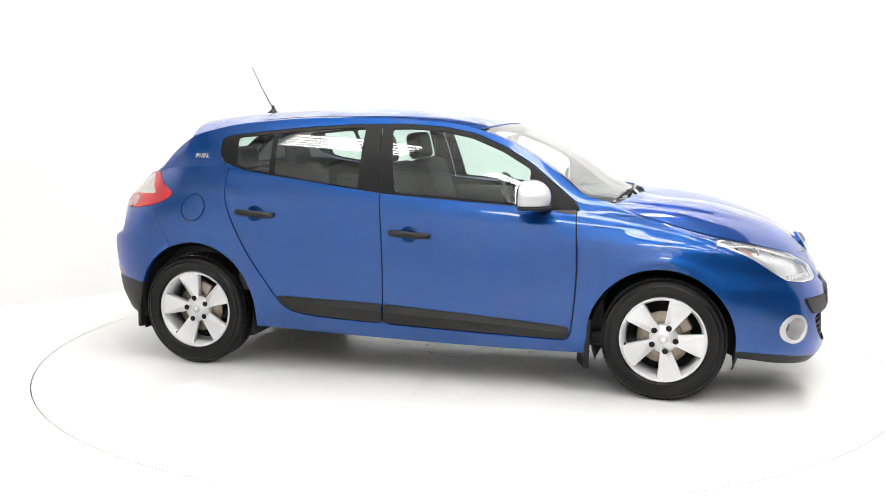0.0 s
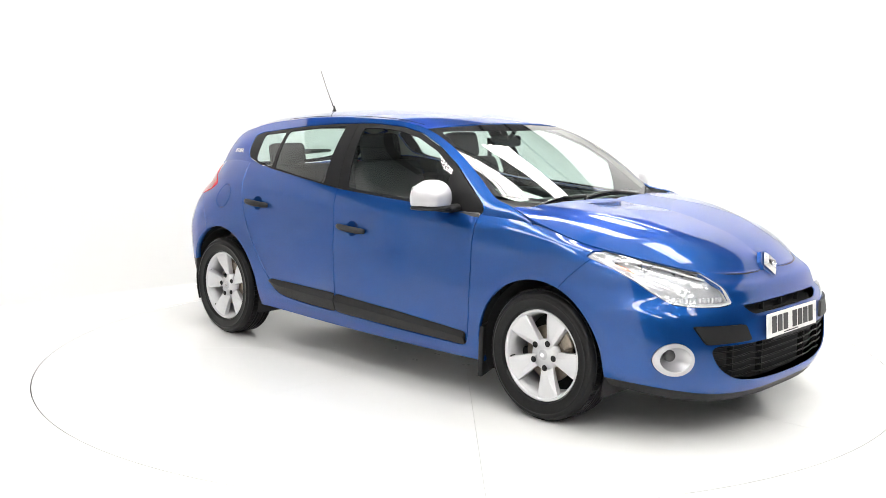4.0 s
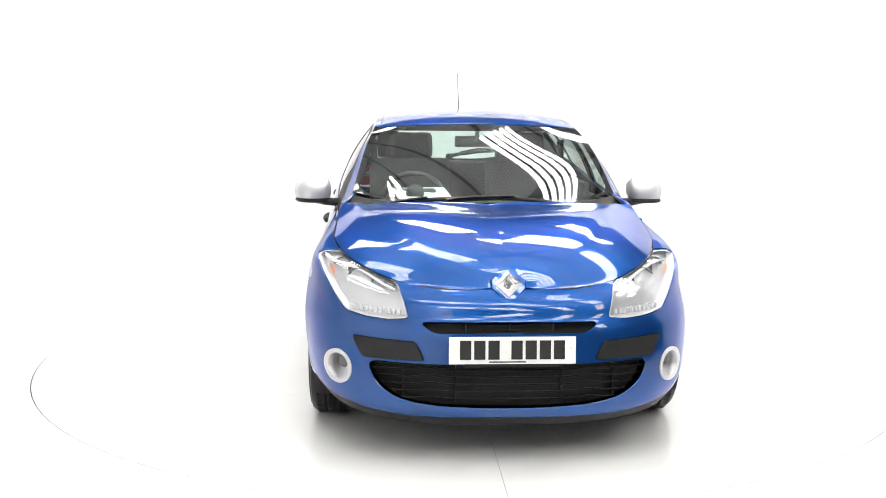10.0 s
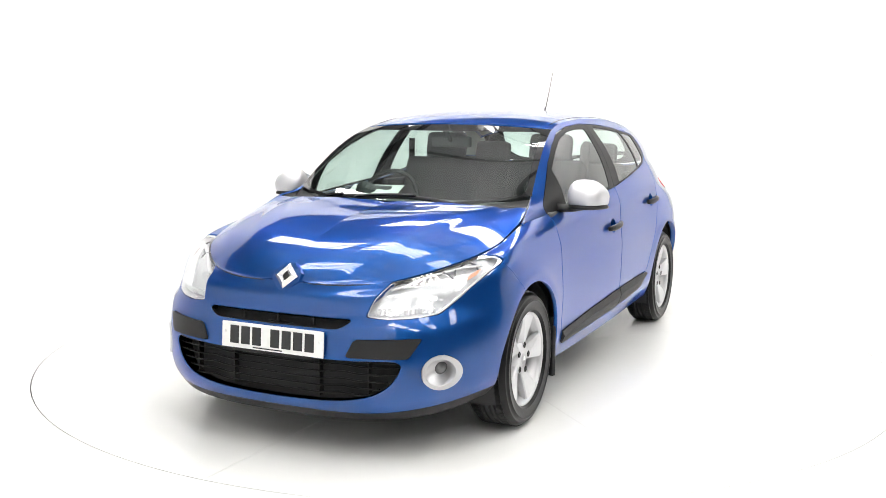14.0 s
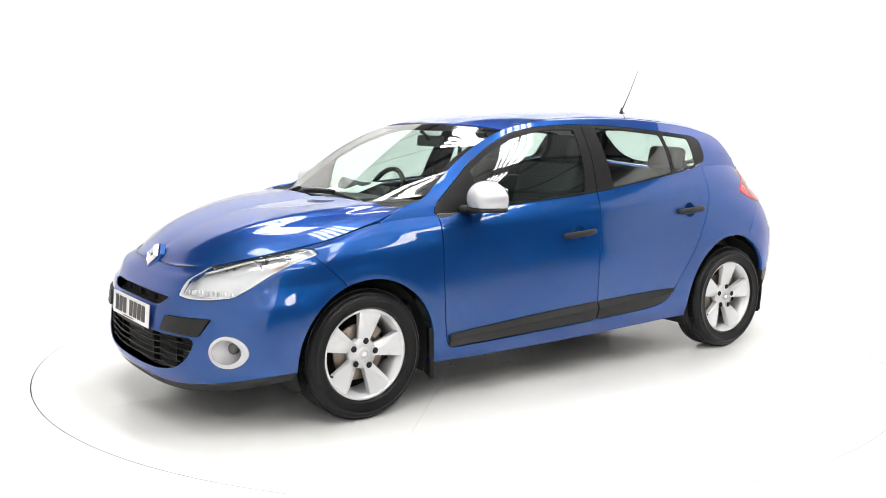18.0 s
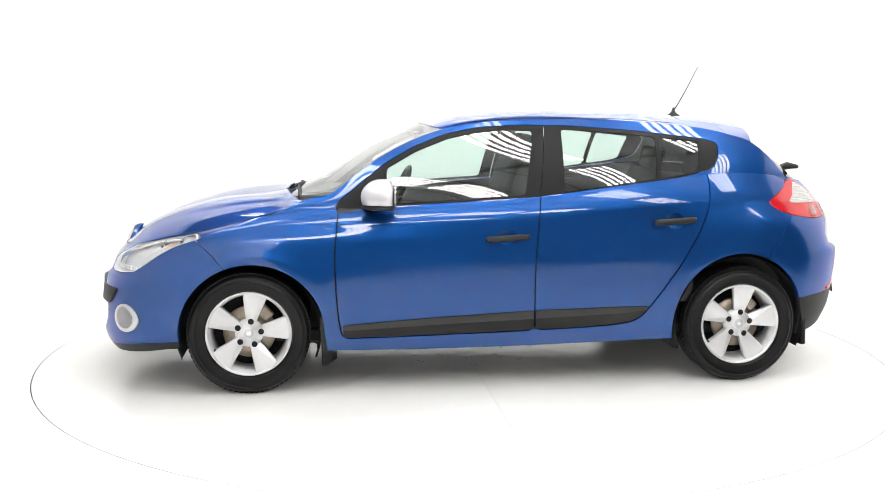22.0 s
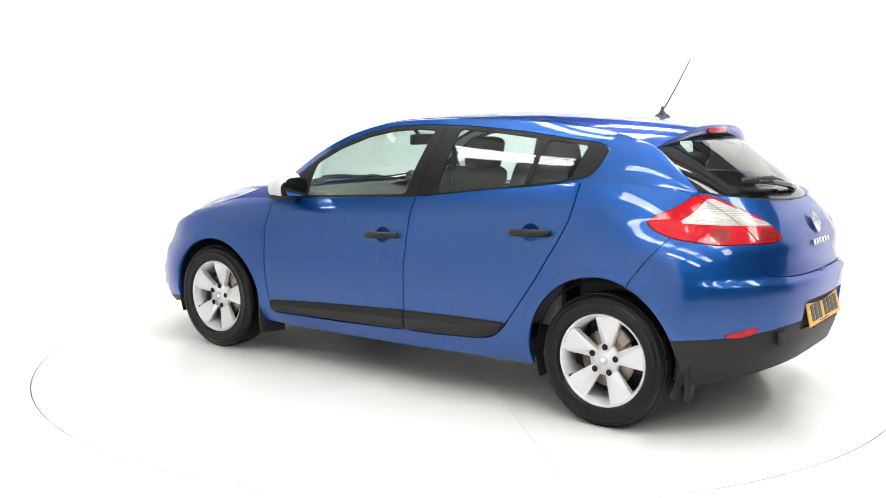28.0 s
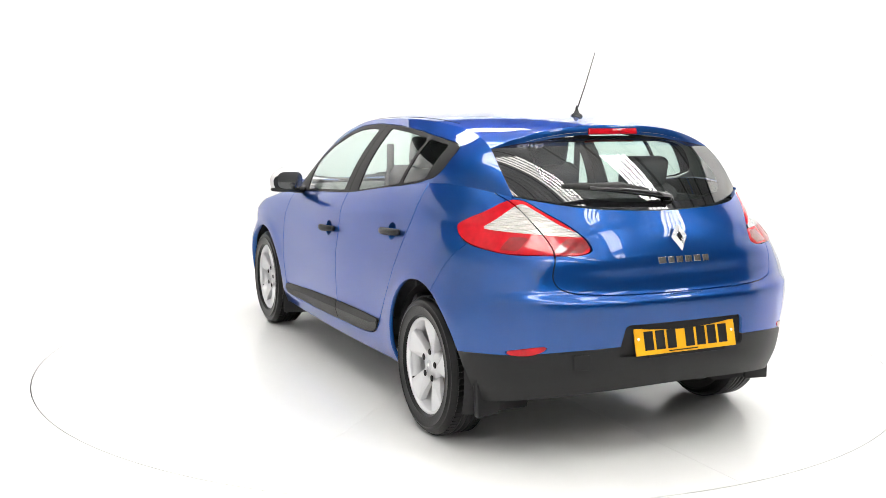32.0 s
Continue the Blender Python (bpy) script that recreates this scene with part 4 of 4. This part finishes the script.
def build_fog(car, sheet, sgn):
    f = lambda v: np.hypot((v[:, 1] - .712) / .046, (v[:, 2] - .387) / .056) * .050 - .050
    hole, ring = sheet.cut(f)
    ob = panel("fog_lamp", ring, SILVER, car, "silver ringed round fog lamp", 0.03, sgn, lift=.004)
    depth = np.sqrt(np.clip(-f(hole.v) / .034, 0, 1))
    inward = np.array([[-.95, -.30, .02]])
    rim = np.stack([depth * 0 + .55, -(hole.v[:, 1] - .712) * 14, -(hole.v[:, 2] - .387) * 14], 1)
    panel("bowl", Sheet(hole.v + inward * (.062 * depth)[:, None], rim, hole.f), SILVER, ob, "silver conical recess", 0, sgn)
    x = float(front_edge(.70, .39)) - .040
    part("lamp_lens", lathe([(0, .006), (.022, .003), (.030, -.004), (.032, -.022)], 24, "x"), LAMP_GREY, ob, "dark round lens", m=pose(x - .012, .690 * sgn, .398, 0, 0, 20 * sgn))


def build_wheel(car, x, sgn):
    """Tyre, five-spoke alloy rim, nuts, brake disc and caliper; y points outwards."""
    w = new("wheel")
    w.parent = car
    tagged(w, "black tyre on a five-spoke silver alloy rim")
    w.matrix_basis = pose(x, .765 * sgn, .316, 0, 0, 0 if sgn > 0 else 180) @ pose(0, 0, 0, 0, {(1, 1): 44, (0, 1): 48, (1, -1): 29, (0, -1): 66}[(int(x > 0), sgn)], 0)
    prof = [(.215, .068), (.222, .088), (.228, .094), (.230, .0985), (.2335, .0985), (.236, .0975), (.258, .104), (.270, .1035), (.272, .1055), (.276, .1055), (.278, .1015), (.292, .0955), (.2945, .0965), (.298, .0935), (.307, .080), (.3135, .066), (.316, .045)]
    tread = []
    for a, b in ((.045, .030), (.022, .006), (-.006, -.022), (-.030, -.045)):
        tread += [(.3165, a), (.3165, b), (.3095, b - .002), (.3095, b - .006)]
    tyre = prof + tread[:-2] + [(r, -h) for r, h in prof[::-1]]
    part("tyre", lathe(tyre, 72), RUBBER, w, "black road tyre with grooved tread")
    bm = bmesh.new()
    for i in range(72):
        for s in (-1, 1):
            a = 2 * math.pi * (i + .5 * (s > 0)) / 72
            mm = pose(0, 0, 0, 0, math.degrees(a), 0) @ pose(.3112, s * .056, 0, 0, 0, 0)
            bmesh.ops.create_cube(bm, size=1, matrix=mm @ Matrix.Diagonal((.010, .030, .0225, 1)))
    tagged(part("tread_band", bm, RUBBER, w, smooth=False), kind="stuff")
    part("rim_barrel", lathe([(.203, .070), (.208, .080), (.214, .085), (.220, .085), (.223, .076), (.214, .066), (.200, .055), (.192, .02), (.190, -.08), (.20, -.085)], 64), ALLOY, w, "silver rim lip and barrel")
    # black disc closing the barrel, its colour stands for the shade inside
    part("rim_shade", lathe([(0, -.06), (.19, -.06)], 40), DARK, w, "black disc standing in for shade inside the wheel")
    for k in range(5):
        bm = bmesh.new()
        st = [(.035, .026, .058), (.075, .030, .061), (.105, .038, .066), (.135, .046, .071), (.165, .054, .075), (.192, .061, .078), (.212, .066, .079)]
        rings = []
        for i, (r, hw, y) in enumerate(st):
            fold = -.80 + 1.05 * max(0, 1 - i / 4.2)
            ring = [(-hw, y - .034), (-hw, y - .016 * (fold + .80) - .005), (hw * fold, y), (hw * .45, y + .001), (hw * .92, y - .002), (hw, y - .008), (hw, y - .036)]
            rings.append([bm.verts.new((r, b, a)) for a, b in ring])
        for p, q in zip(rings, rings[1:]):
            for i in range(len(p) - 1):
                bm.faces.new((p[i], p[i + 1], q[i + 1], q[i]))
        bm.faces.new(rings[0])
        bmesh.ops.recalc_face_normals(bm, faces=bm.faces)
        part("spoke", bm, ALLOY, w, "flat silver spoke", m=pose(0, 0, 0, 0, 72 * k, 0), smooth=False)
    part("hub", lathe([(0, .066), (.026, .066), (.030, .062), (.036, .060), (.072, .056), (.074, .02)], 40), ALLOY, w, "silver hub face")
    part("centre_cap", lathe([(0, .070), (.022, .069), (.027, .064)], 28), SILVER, w, "silver centre cap")
    part("cap_emblem", box((.018, .003, .022), (0, .070, 0)), CHROME, w, smooth=False, m=pose(0, 0, 0, 0, 45, 0))
    for k in range(5):
        a = 72 * k
        part("wheel_nut", lathe([(0, .0652), (.007, .0650), (.0075, .0635), (.0138, .0675), (.0155, .0655)], 16), DARK, w, "dark recessed wheel nut", m=pose(0, 0, 0, 0, a, 0) @ pose(.063, .002, 0))
    part("brake_disc", lathe([(.05, .012), (.06, .014), (.135, .014), (.137, .008), (.135, .0)], 48), STEEL, w, "worn steel brake disc")
    part("caliper", box((.06, .05, .11), (-.125, .005, .03), .012), STEEL, w, "brake caliper")
    part("valve", lathe([(0, 0), (.005, 0), (.005, .03), (0, .03)], 8), SEAL, w, m=pose(.185, .045, .06))
    return w


def arch_liner(car, x, sgn):
    bm = bmesh.new()
    n, rings = 28, []
    for i in range(n + 1):
        a = math.radians(-22 + 224 * i / n)
        c, s = math.cos(a), math.sin(a)
        rings.append([bm.verts.new((x + c * r, sgn * y, .32 + s * r * 1.01)) for r, y in ((.362, .835), (.375, .80), (.372, .52), (.30, .50), (.05, .50))])
    for a, b in zip(rings, rings[1:]):
        for j in range(4):
            bm.faces.new((a[j], a[j + 1], b[j + 1], b[j]))
    bmesh.ops.recalc_face_normals(bm, faces=bm.faces)
    part("arch_liner", bm, LINER, car, "black wheel arch liner")


def mudflap(car, x, sgn, rear):
    bm = box((.026, .17 if not rear else .13, .26 if not rear else .19), (0, 0, 0), .007)
    for v in bm.verts:
        if v.co.z < 0:
            v.co.y *= .92
            v.co.x -= .008
    part("mud_flap", bm, BLACK, car, "black moulded mud flap", m=pose(x, (.775 if not rear else .74) * sgn, .27 if not rear else .275, 0, 0, 12 * sgn if rear else -22 * sgn))


def door_handle(car, x, z, sgn):
    y = side_edge(x, z)
    d = (side_edge(x + .1, z) - side_edge(x - .1, z)) / .2
    m = pose(x, sgn * (y + .002), z, 0, 3.5, sgn * math.degrees(math.atan(d)))
    h = new("door_handle")
    h.parent = car
    h.matrix_basis = m
    tagged(h, "black bar door handle")
    path = [(-.112 + .224 * t, sgn * (.010 + .020 * math.sin(math.pi * min(1, max(0, t * 1.06 - .03))) ** .5), 0) for t in np.linspace(0, 1, 15)]
    part("grip", sweep(path, .0150, 10, 1.2, lambda t: .75 + .25 * math.sin(math.pi * t) ** .4), BLACK, h, "black handle grip")

def side_mirror(car, sgn):
    """Silver shell on a black foot, glass facing back."""
    mm = new("side_mirror")
    mm.parent = car
    tagged(mm, "silver door mirror on a black foot")
    e = lambda q, p: math.copysign(abs(q) ** p, q)
    at = pose(.645, .915 * sgn, 1.032, 0, 0, -8 * sgn) @ Matrix.Diagonal((1, sgn, 1, 1))
    for nm, mat, grow, top, low, text in (("shell", SILVER, 1, 1.0, -.044, "silver painted domed mirror shell"), ("casing", BLACK, .93, 1.0, -.06, "black mirror casing"), ("tray", BLACK, .98, 0, 0, "black lower mirror tray")):
        bm = bmesh.new()
        bmesh.ops.create_uvsphere(bm, u_segments=36, v_segments=22, radius=1)
        for v in bm.verts:
            x, y, z = v.co
            X = .100 * e(x, .85) if x > 0 else .075 * e(x, .35)
            lean = 1 - .24 * max(z, 0)
            v.co = (X * lean * grow, (.094 * e(y, .70 if nm == 'shell' else .80) * (1 - .20 * max(z, 0)) - .010 * X / .09 - .010 * max(z, 0)) * grow, (.080 * e(z, .72) - .014 * y * max(0, z)) * grow)
            if nm == "tray":
                v.co.z = -.055 + .016 * e(z, .5)
        if nm == "shell":
            bmesh.ops.bisect_plane(bm, geom=bm.verts[:] + bm.edges[:] + bm.faces[:], plane_co=(0, 0, low), plane_no=(0, 0, 1), clear_inner=True)
            bmesh.ops.bisect_plane(bm, geom=bm.verts[:] + bm.edges[:] + bm.faces[:], plane_co=(-.066, 0, 0), plane_no=(1, 0, 0), clear_inner=True)
        bmesh.ops.transform(bm, matrix=at, verts=bm.verts)
        bmesh.ops.recalc_face_normals(bm, faces=bm.faces)
        part(nm, bm, mat, mm, text)
    bm = lathe([(0, -.002), (1, -.002), (1, .002), (0, .002)], 36, "x")
    for v in bm.verts:
        v.co = (v.co.x, .076 * e(v.co.y, .6), .052 * e(v.co.z, .6))
    part("mirror_glass", bm, MIRROR, mm, "mirror glass", smooth=False, m=pose(.566, .908 * sgn, 1.034, 0, 0, -8 * sgn))
    part("foot", sweep([(.70, .765 * sgn, .968), (.685, .80 * sgn, .966), (.672, .84 * sgn, .968), (.66, .89 * sgn, .978)], .040, 12, .55), BLACK, mm, "black mirror foot")
    part("indicator", box((.035, .012, .022), (0, 0, 0), .005), CLEAR_RED, mm, "clear side indicator", m=pose(.628, 1.000 * sgn, .996, 0, 0, -20 * sgn))


def bars(parent, widths, gap, height, mat, m, depth=.002):
    """Stand-in bars for lettering."""
    total = sum(abs(w) for w in widths) + gap * (len(widths) - 1)
    x = -total / 2
    for w in widths:
        if w > 0:
            part("letter_bar", box((depth, w, height), (0, x + w / 2, 0), .0008, 1), mat, parent, m=m, smooth=False)
        x += abs(w) + gap


def number_plate(car, end):
    p = new("number_plate")
    p.parent = car
    tagged(p, ("white front" if end > 0 else "yellow rear") + " number plate with dark bars")
    if end > 0:
        at = pose(2.153, 0.006, .494, 0, -4, 0)
    else:
        at = pose(-2.074, -.004, .527, 0, -14, 180)
    p.matrix_basis = at
    part("plate_body", box((.006, .520, .112), (0, 0, 0), .0025), PLATE_W if end > 0 else PLATE_Y, p, "white plate" if end > 0 else "yellow plate", smooth=False)
    bars(p, [.046, .046, .046, -.024, .046, .046, .046, .046], .012, .078, INK, pose(.0045, 0, .002))
    part("plate_holder", box((.006, .40, .018), (-.002, 0, -.060), .002), BLACK, p, smooth=False)
    part("small_print", box((.001, .15, .005), (.0037, -.02, -.047)), INK, p, "thin line of small print", smooth=False)
    for s in (-1, 1):
        part("screw_cap", lathe([(0, .003), (.006, .002), (.0065, 0)], 12, "x"), PAPER, p, m=pose(.0035, s * .242, .012))


def emblem(car, x, z, tilt, turn, size, wide):
    """A plain bright rhombus badge."""
    e = new("emblem")
    e.parent = car
    e.matrix_basis = pose(x, 0, z, 0, tilt, turn)
    tagged(e, "plain chrome rhombus badge")
    bm = bmesh.new()
    w, h = size * wide, size
    o = [bm.verts.new((0, a * w, b * h)) for a, b in ((1, 0), (0, 1), (-1, 0), (0, -1))]
    i = [bm.verts.new((.016, a * w * .62, b * h * .66)) for a, b in ((1, 0), (0, 1), (-1, 0), (0, -1))]
    j = [bm.verts.new((.004, a * w * .30, b * h * .38)) for a, b in ((1, 0), (0, 1), (-1, 0), (0, -1))]
    for p, q in ((o, i), (i, j)):
        for k in range(4):
            bm.faces.new((p[k], p[(k + 1) % 4], q[(k + 1) % 4], q[k]))
    big = bmesh.new()
    lo = [big.verts.new((-.022, a * w * 1.30, b * h * 1.16)) for a, b in ((1, .28), (.35, 1), (-.35, 1), (-1, .28), (-1, -.28), (-.35, -1), (.35, -1), (1, -.28))]
    hi = [big.verts.new((-.004, v.co.y * .9, v.co.z * .92)) for v in lo]
    for k in range(8):
        big.faces.new((lo[k], lo[(k + 1) % 8], hi[(k + 1) % 8], hi[k]))
    big.faces.new(hi)
    bmesh.ops.recalc_face_normals(big, faces=big.faces)
    if turn == 0:
        part("plinth", big, PAINT, e, "blue raised badge plinth", smooth=False)
    else:
        big.free()
    part("rhombus", bm, BADGE, e, "chrome rhombus", smooth=False)
    bm = bmesh.new()
    bm.faces.new([bm.verts.new((.003, a * w * .32, b * h * .40)) for a, b in ((1, 0), (0, 1), (-1, 0), (0, -1))])
    part("centre", bm, GLOSS_BLACK, e, smooth=False)
    return e


def front_details(car):
    """Grille bars, cowl, wipers."""
    for z in (.285, .315, .345, .375, .405, .428):
        lim = .59 - max(0, .40 - z) * 1.15
        ys = np.linspace(-lim, lim, 41)
        xs = front_edge(ys, z)
        wave = lambda y: .008 * math.exp(-((abs(y) - .33) / .05) ** 2)
        part("grille_slat", sweep([(x - .022, y, z + wave(y)) for x, y in zip(xs, ys)], .0045, 6, .8), FRAME, car, "black grille slat")
    for y in (-.44, -.22, .22, .44):
        x = float(front_edge(y, .34))
        part("grille_strut", box((.03, .006, .155), (x - .045, y, .345)), BLACK, car, smooth=False)
    for y in (-.18, 0, .18):
        part("intake_strut", box((.02, .006, .04), (float(front_edge(y, .58)) - .035, y, .577)), BLACK, car, smooth=False)
    # cowl below the windscreen
    bm = bmesh.new()
    rows = []
    for t in np.linspace(-1, 1, 33):
        a = 1 - abs(t) ** 2.2
        y = .70 * t
        rows.append([bm.verts.new(p) for p in ((1.035 + .115 * a, y, .972), (.97 + .15 * a, y, .955), (.872 + .262 * a, y, 1.022 - .05 * a))])
    for a, b in zip(rows, rows[1:]):
        for j in range(2):
            bm.faces.new((a[j], a[j + 1], b[j + 1], b[j]))
    bmesh.ops.recalc_face_normals(bm, faces=bm.faces)
    part("cowl", bm, BLACK, car, "black plastic scuttle panel")
    for x0, y0, x1, y1 in ((1.06, .42, 1.085, -.20), (1.08, -.10, 1.01, -.55)):
        w = new("wiper")
        w.parent = car
        tagged(w, "black windscreen wiper")
        n = np.linspace(0, 1, 12)
        zz = lambda x, y: .972 + (1.13 - x - .27 * (abs(y) / .69) ** 2.2) * .55 + .018
        pts = [(x0 + (x1 - x0) * t, y0 + (y1 - y0) * t, zz(x0 + (x1 - x0) * t, y0 + (y1 - y0) * t)) for t in n]
        part("blade", sweep(pts, .008, 6, 1.4), SEAL, w)
        part("arm", sweep([(p[0] + .012, p[1], p[2] + .012) for p in pts[5:]] + [(x1 + .05, y1 - .04, .985)], .008, 6), GLOSS_BLACK, w)


def rear_details(car):
    part("high_brake_lamp", box((.012, .265, .030), (0, 0, 0), .004), RED, car, "red high brake lamp", m=pose(-1.508, 0, 1.372, 0, 20, 0))
    w = new("rear_wiper")
    w.parent = car
    tagged(w, "black rear wiper")
    part("arm", sweep([(-1.892, -.03, 1.100), (-1.890, .05, 1.116), (-1.872, .20, 1.134), (-1.842, .34, 1.144)], .019, 10, .9, lambda t: 1 - .45 * t), GLOSS_BLACK, w)
    part("blade", sweep([(-1.872, .06, 1.128), (-1.856, .20, 1.146), (-1.800, .45, 1.152)], .012, 8, 1.5, lambda t: .6 + .6 * math.sin(math.pi * t)), SEAL, w)
    part("pivot", lathe([(0, .026), (.022, .022), (.028, 0)], 20, "x"), GLOSS_BLACK, w, m=pose(-1.875, -.03, 1.095, 0, 0, 180))
    bars(car, [.038, .030, .032, .034, .034, .030], .012, .026, BADGE, pose(-2.046, 0, .856, 0, -16, 180), .004)
    emblem(car, -2.012, .945, -22, 180, .062, .68)
    part("tow_cover", box((.006, .07, .06), (0, 0, 0), .002), BLACK, car, m=pose(-2.028, .48, .455, 0, 8, -14))
    part("gate_handle", box((.02, .16, .014), (-2.066, 0, .716), .006), PAINT, car, "blue tailgate grip")


def antenna(car):
    a = new("antenna")
    a.parent = car
    tagged(a, "thin roof antenna on a black foot")
    part("foot", lathe([(.034, 0), (.031, .010), (.016, .020), (.008, .036), (.005, .055), (0, .057)], 20, "z"), GLOSS_BLACK, a, m=pose(-1.205, 0, 1.434) @ Matrix.Diagonal((1.3, .7, 1, 1)))
    part("rod", sweep([(-1.215, 0, 1.48), (-1.28, 0, 1.595), (-1.35, 0, 1.735)], .0037, 6, 1, lambda t: 1 - .4 * t), SEAL, a)


def cabin(car):
    """What shows through the glass."""
    part("cabin_floor", box((2.9, 1.5, .06), (-.25, 0, .28), .02), CARPET, car, "dark cabin floor", smooth=False)
    part("firewall", box((.05, 1.45, .60), (.98, 0, .62)), DARK, car, smooth=False)
    part("load_cover", box((.62, 1.16, .02), (-1.42, 0, .99), .006), TRIM, car, "grey parcel shelf", smooth=False)
    dash = [(1.10, .955), (.95, .985), (.72, .985), (.60, .955), (.55, .88), (.58, .72), (.70, .58), (1.0, .55)]
    bm = bmesh.new()
    rows = [[bm.verts.new((x + (.02 if abs(y) < .3 else 0), y, z)) for x, z in dash] for y in np.linspace(-.70, .70, 15)]
    for a, b in zip(rows, rows[1:]):
        for j in range(len(dash) - 1):
            bm.faces.new((a[j], a[j + 1], b[j + 1], b[j]))
    bmesh.ops.recalc_face_normals(bm, faces=bm.faces)
    part("dashboard", bm, TRIM, car, "dark grey moulded dashboard")
    part("instrument_hood", sweep([(.60, -.52, .955), (.63, -.46, 1.015), (.63, -.26, 1.015), (.60, -.20, .955)], .045, 10, .5), TRIM, car)
    wheel = new("steering_wheel")
    wheel.parent = car
    tagged(wheel, "black steering wheel on the right-hand side")
    wheel.matrix_basis = pose(.46, -.36, .935, 0, -24, 0)
    ring = [(0, .185 * math.cos(a), .185 * math.sin(a)) for a in np.linspace(0, 2 * math.pi, 41)]
    part("wheel_rim", sweep(ring, .016, 8), GLOSS_BLACK, wheel)
    part("wheel_boss", box((.05, .15, .13), (.02, 0, 0), .03), TRIM, wheel)
    for a in (0, 180, 250, 290):
        part("wheel_spoke", box((.02, .13, .035), (.01, .12, 0), .008), TRIM, wheel, m=pose(0, 0, 0, a, 0, 0))
    part("column", sweep([(.02, 0, 0), (.30, 0, -.04)], .05, 10), TRIM, wheel)

    def cushion(size, at, rot, nm, bev, parent):
        bm = box(size, (0, 0, 0), bev, 4)
        part(nm, bm, CLOTH, parent, m=pose(*at) @ pose(0, 0, 0, 0, rot, 0))
    for s in (-1, 1):
        st = new("front_seat")
        st.parent = car
        tagged(st, "charcoal cloth front seat with head rest")
        y = .36 * s
        cushion((.50, .50, .16), (.12, y, .56), -8, "seat_cushion", .06, st)
        cushion((.14, .50, .60), (-.20, y, .87), -18, "backrest", .06, st)
        cushion((.10, .27, .17), (-.335, y, 1.235), -12, "head_rest", .045, st)
        for q in (-.05, .05):
            part("post", sweep([(-.31, y + q, 1.12), (-.33, y + q, 1.20)], .006, 6), CHROME, st)
    be = new("rear_bench")
    be.parent = car
    tagged(be, "charcoal cloth rear bench with three head rests")
    cushion((.48, 1.24, .16), (-.78, 0, .57), -6, "seat_cushion", .06, be)
    cushion((.14, 1.24, .56), (-1.10, 0, .83), -20, "backrest", .06, be)
    for y in (-.40, .40):
        cushion((.09, .26, .15), (-1.215, y, 1.165), -12, "head_rest", .04, be)
    mi = new("interior_mirror")
    mi.parent = car
    tagged(mi, "dark interior mirror below the windscreen top")
    part("mirror_body", box((.03, .25, .065), (.36, 0, 1.285), .014), TRIM, mi)
    part("stem", sweep([(.37, 0, 1.29), (.43, 0, 1.345)], .012, 8), TRIM, mi)
    for s in (-1, 1):
        part("door_lining", box((1.05, .05, .55), (.34, .765 * s, .68), .02), TRIM, car, smooth=False)
        part("rear_door_lining", box((.85, .05, .58), (-.65, .765 * s, .72), .02), TRIM, car, smooth=False)
        part("load_side", box((.55, .05, .62), (-1.36, .62 * s, .74), .02), TRIM, car, smooth=False)
        part("seat_belt", sweep([(-.30, .60 * s, 1.28), (-.29, .60 * s, 1.05), (-.24, .60 * s, .70)], .022, 6, .1), SEAL, car)
    part("paper_sheet", box((.21, .297, .002), (0, 0, 0)), PAPER, car, "white sheet of paper on the dashboard", m=pose(.70, -.32, 1.012, 0, 14, 12), smooth=False)


def underbody(car):
    part("underside", box((3.15, 1.40, .06), (.05, 0, .255), .02), UNDER, car, "dark underside", smooth=False)
    part("silencer", box((.30, .70, .12), (-1.70, 0, .36), .05), STEEL, car)
    part("exhaust_pipe", sweep([(.8, .1, .20), (-.6, .1, .20), (-1.5, .2, .26)], .028, 10), STEEL, car)
    for x in (1.3205, -1.3205):
        part("axle", sweep([(x, -.72, .28), (x, .72, .28)], .035, 8), LINER, car)


def build_car():
    car = new("car")
    tagged(car, "glossy blue five-door hatchback on the white turntable", "car")
    build_body(car)
    front_details(car)
    rear_details(car)
    antenna(car)
    for sgn in (1, -1):
        for x in (1.3205, -1.3205):
            build_wheel(car, x, sgn)
            arch_liner(car, x, sgn)
        mudflap(car, .915, sgn, False)
        mudflap(car, -1.70, sgn, True)
        door_handle(car, -.022, .805, sgn)
        door_handle(car, -.928, .886, sgn)
        side_mirror(car, sgn)
        if sgn > 0:
            continue
        bars(car, [.016, .010, .026, .010, .022, .008], .006, .028, BADGE, pose(-1.312, .698 * sgn, 1.195, 0, 0, 0) @ pose(0, 0, 0, 0, 0, 90 * sgn) @ pose(0, 0, 0, 0, -32, 0), .003)
    number_plate(car, 1)
    number_plate(car, -1)
    emblem(car, 2.030, .748, -31, 0, .060, .98)
    cabin(car)
    underbody(car)
    return car


TABLE = turntable()
CAR = build_car()


def motions():
    """The turntable turns evenly and carries the car."""
    rows_t, rows_c = [], []
    for t in range(0, 33):
        a = TURN_START + TURN_RATE * t
        spin = pose(0, 0, 0, 0, 0, a)
        rows_t.append((t, spin))
        rows_c.append((t, spin @ pose(CAR_OFF[0], CAR_OFF[1], 0)))
    walk(TABLE, rows_t)
    walk(CAR, rows_c)


motions()
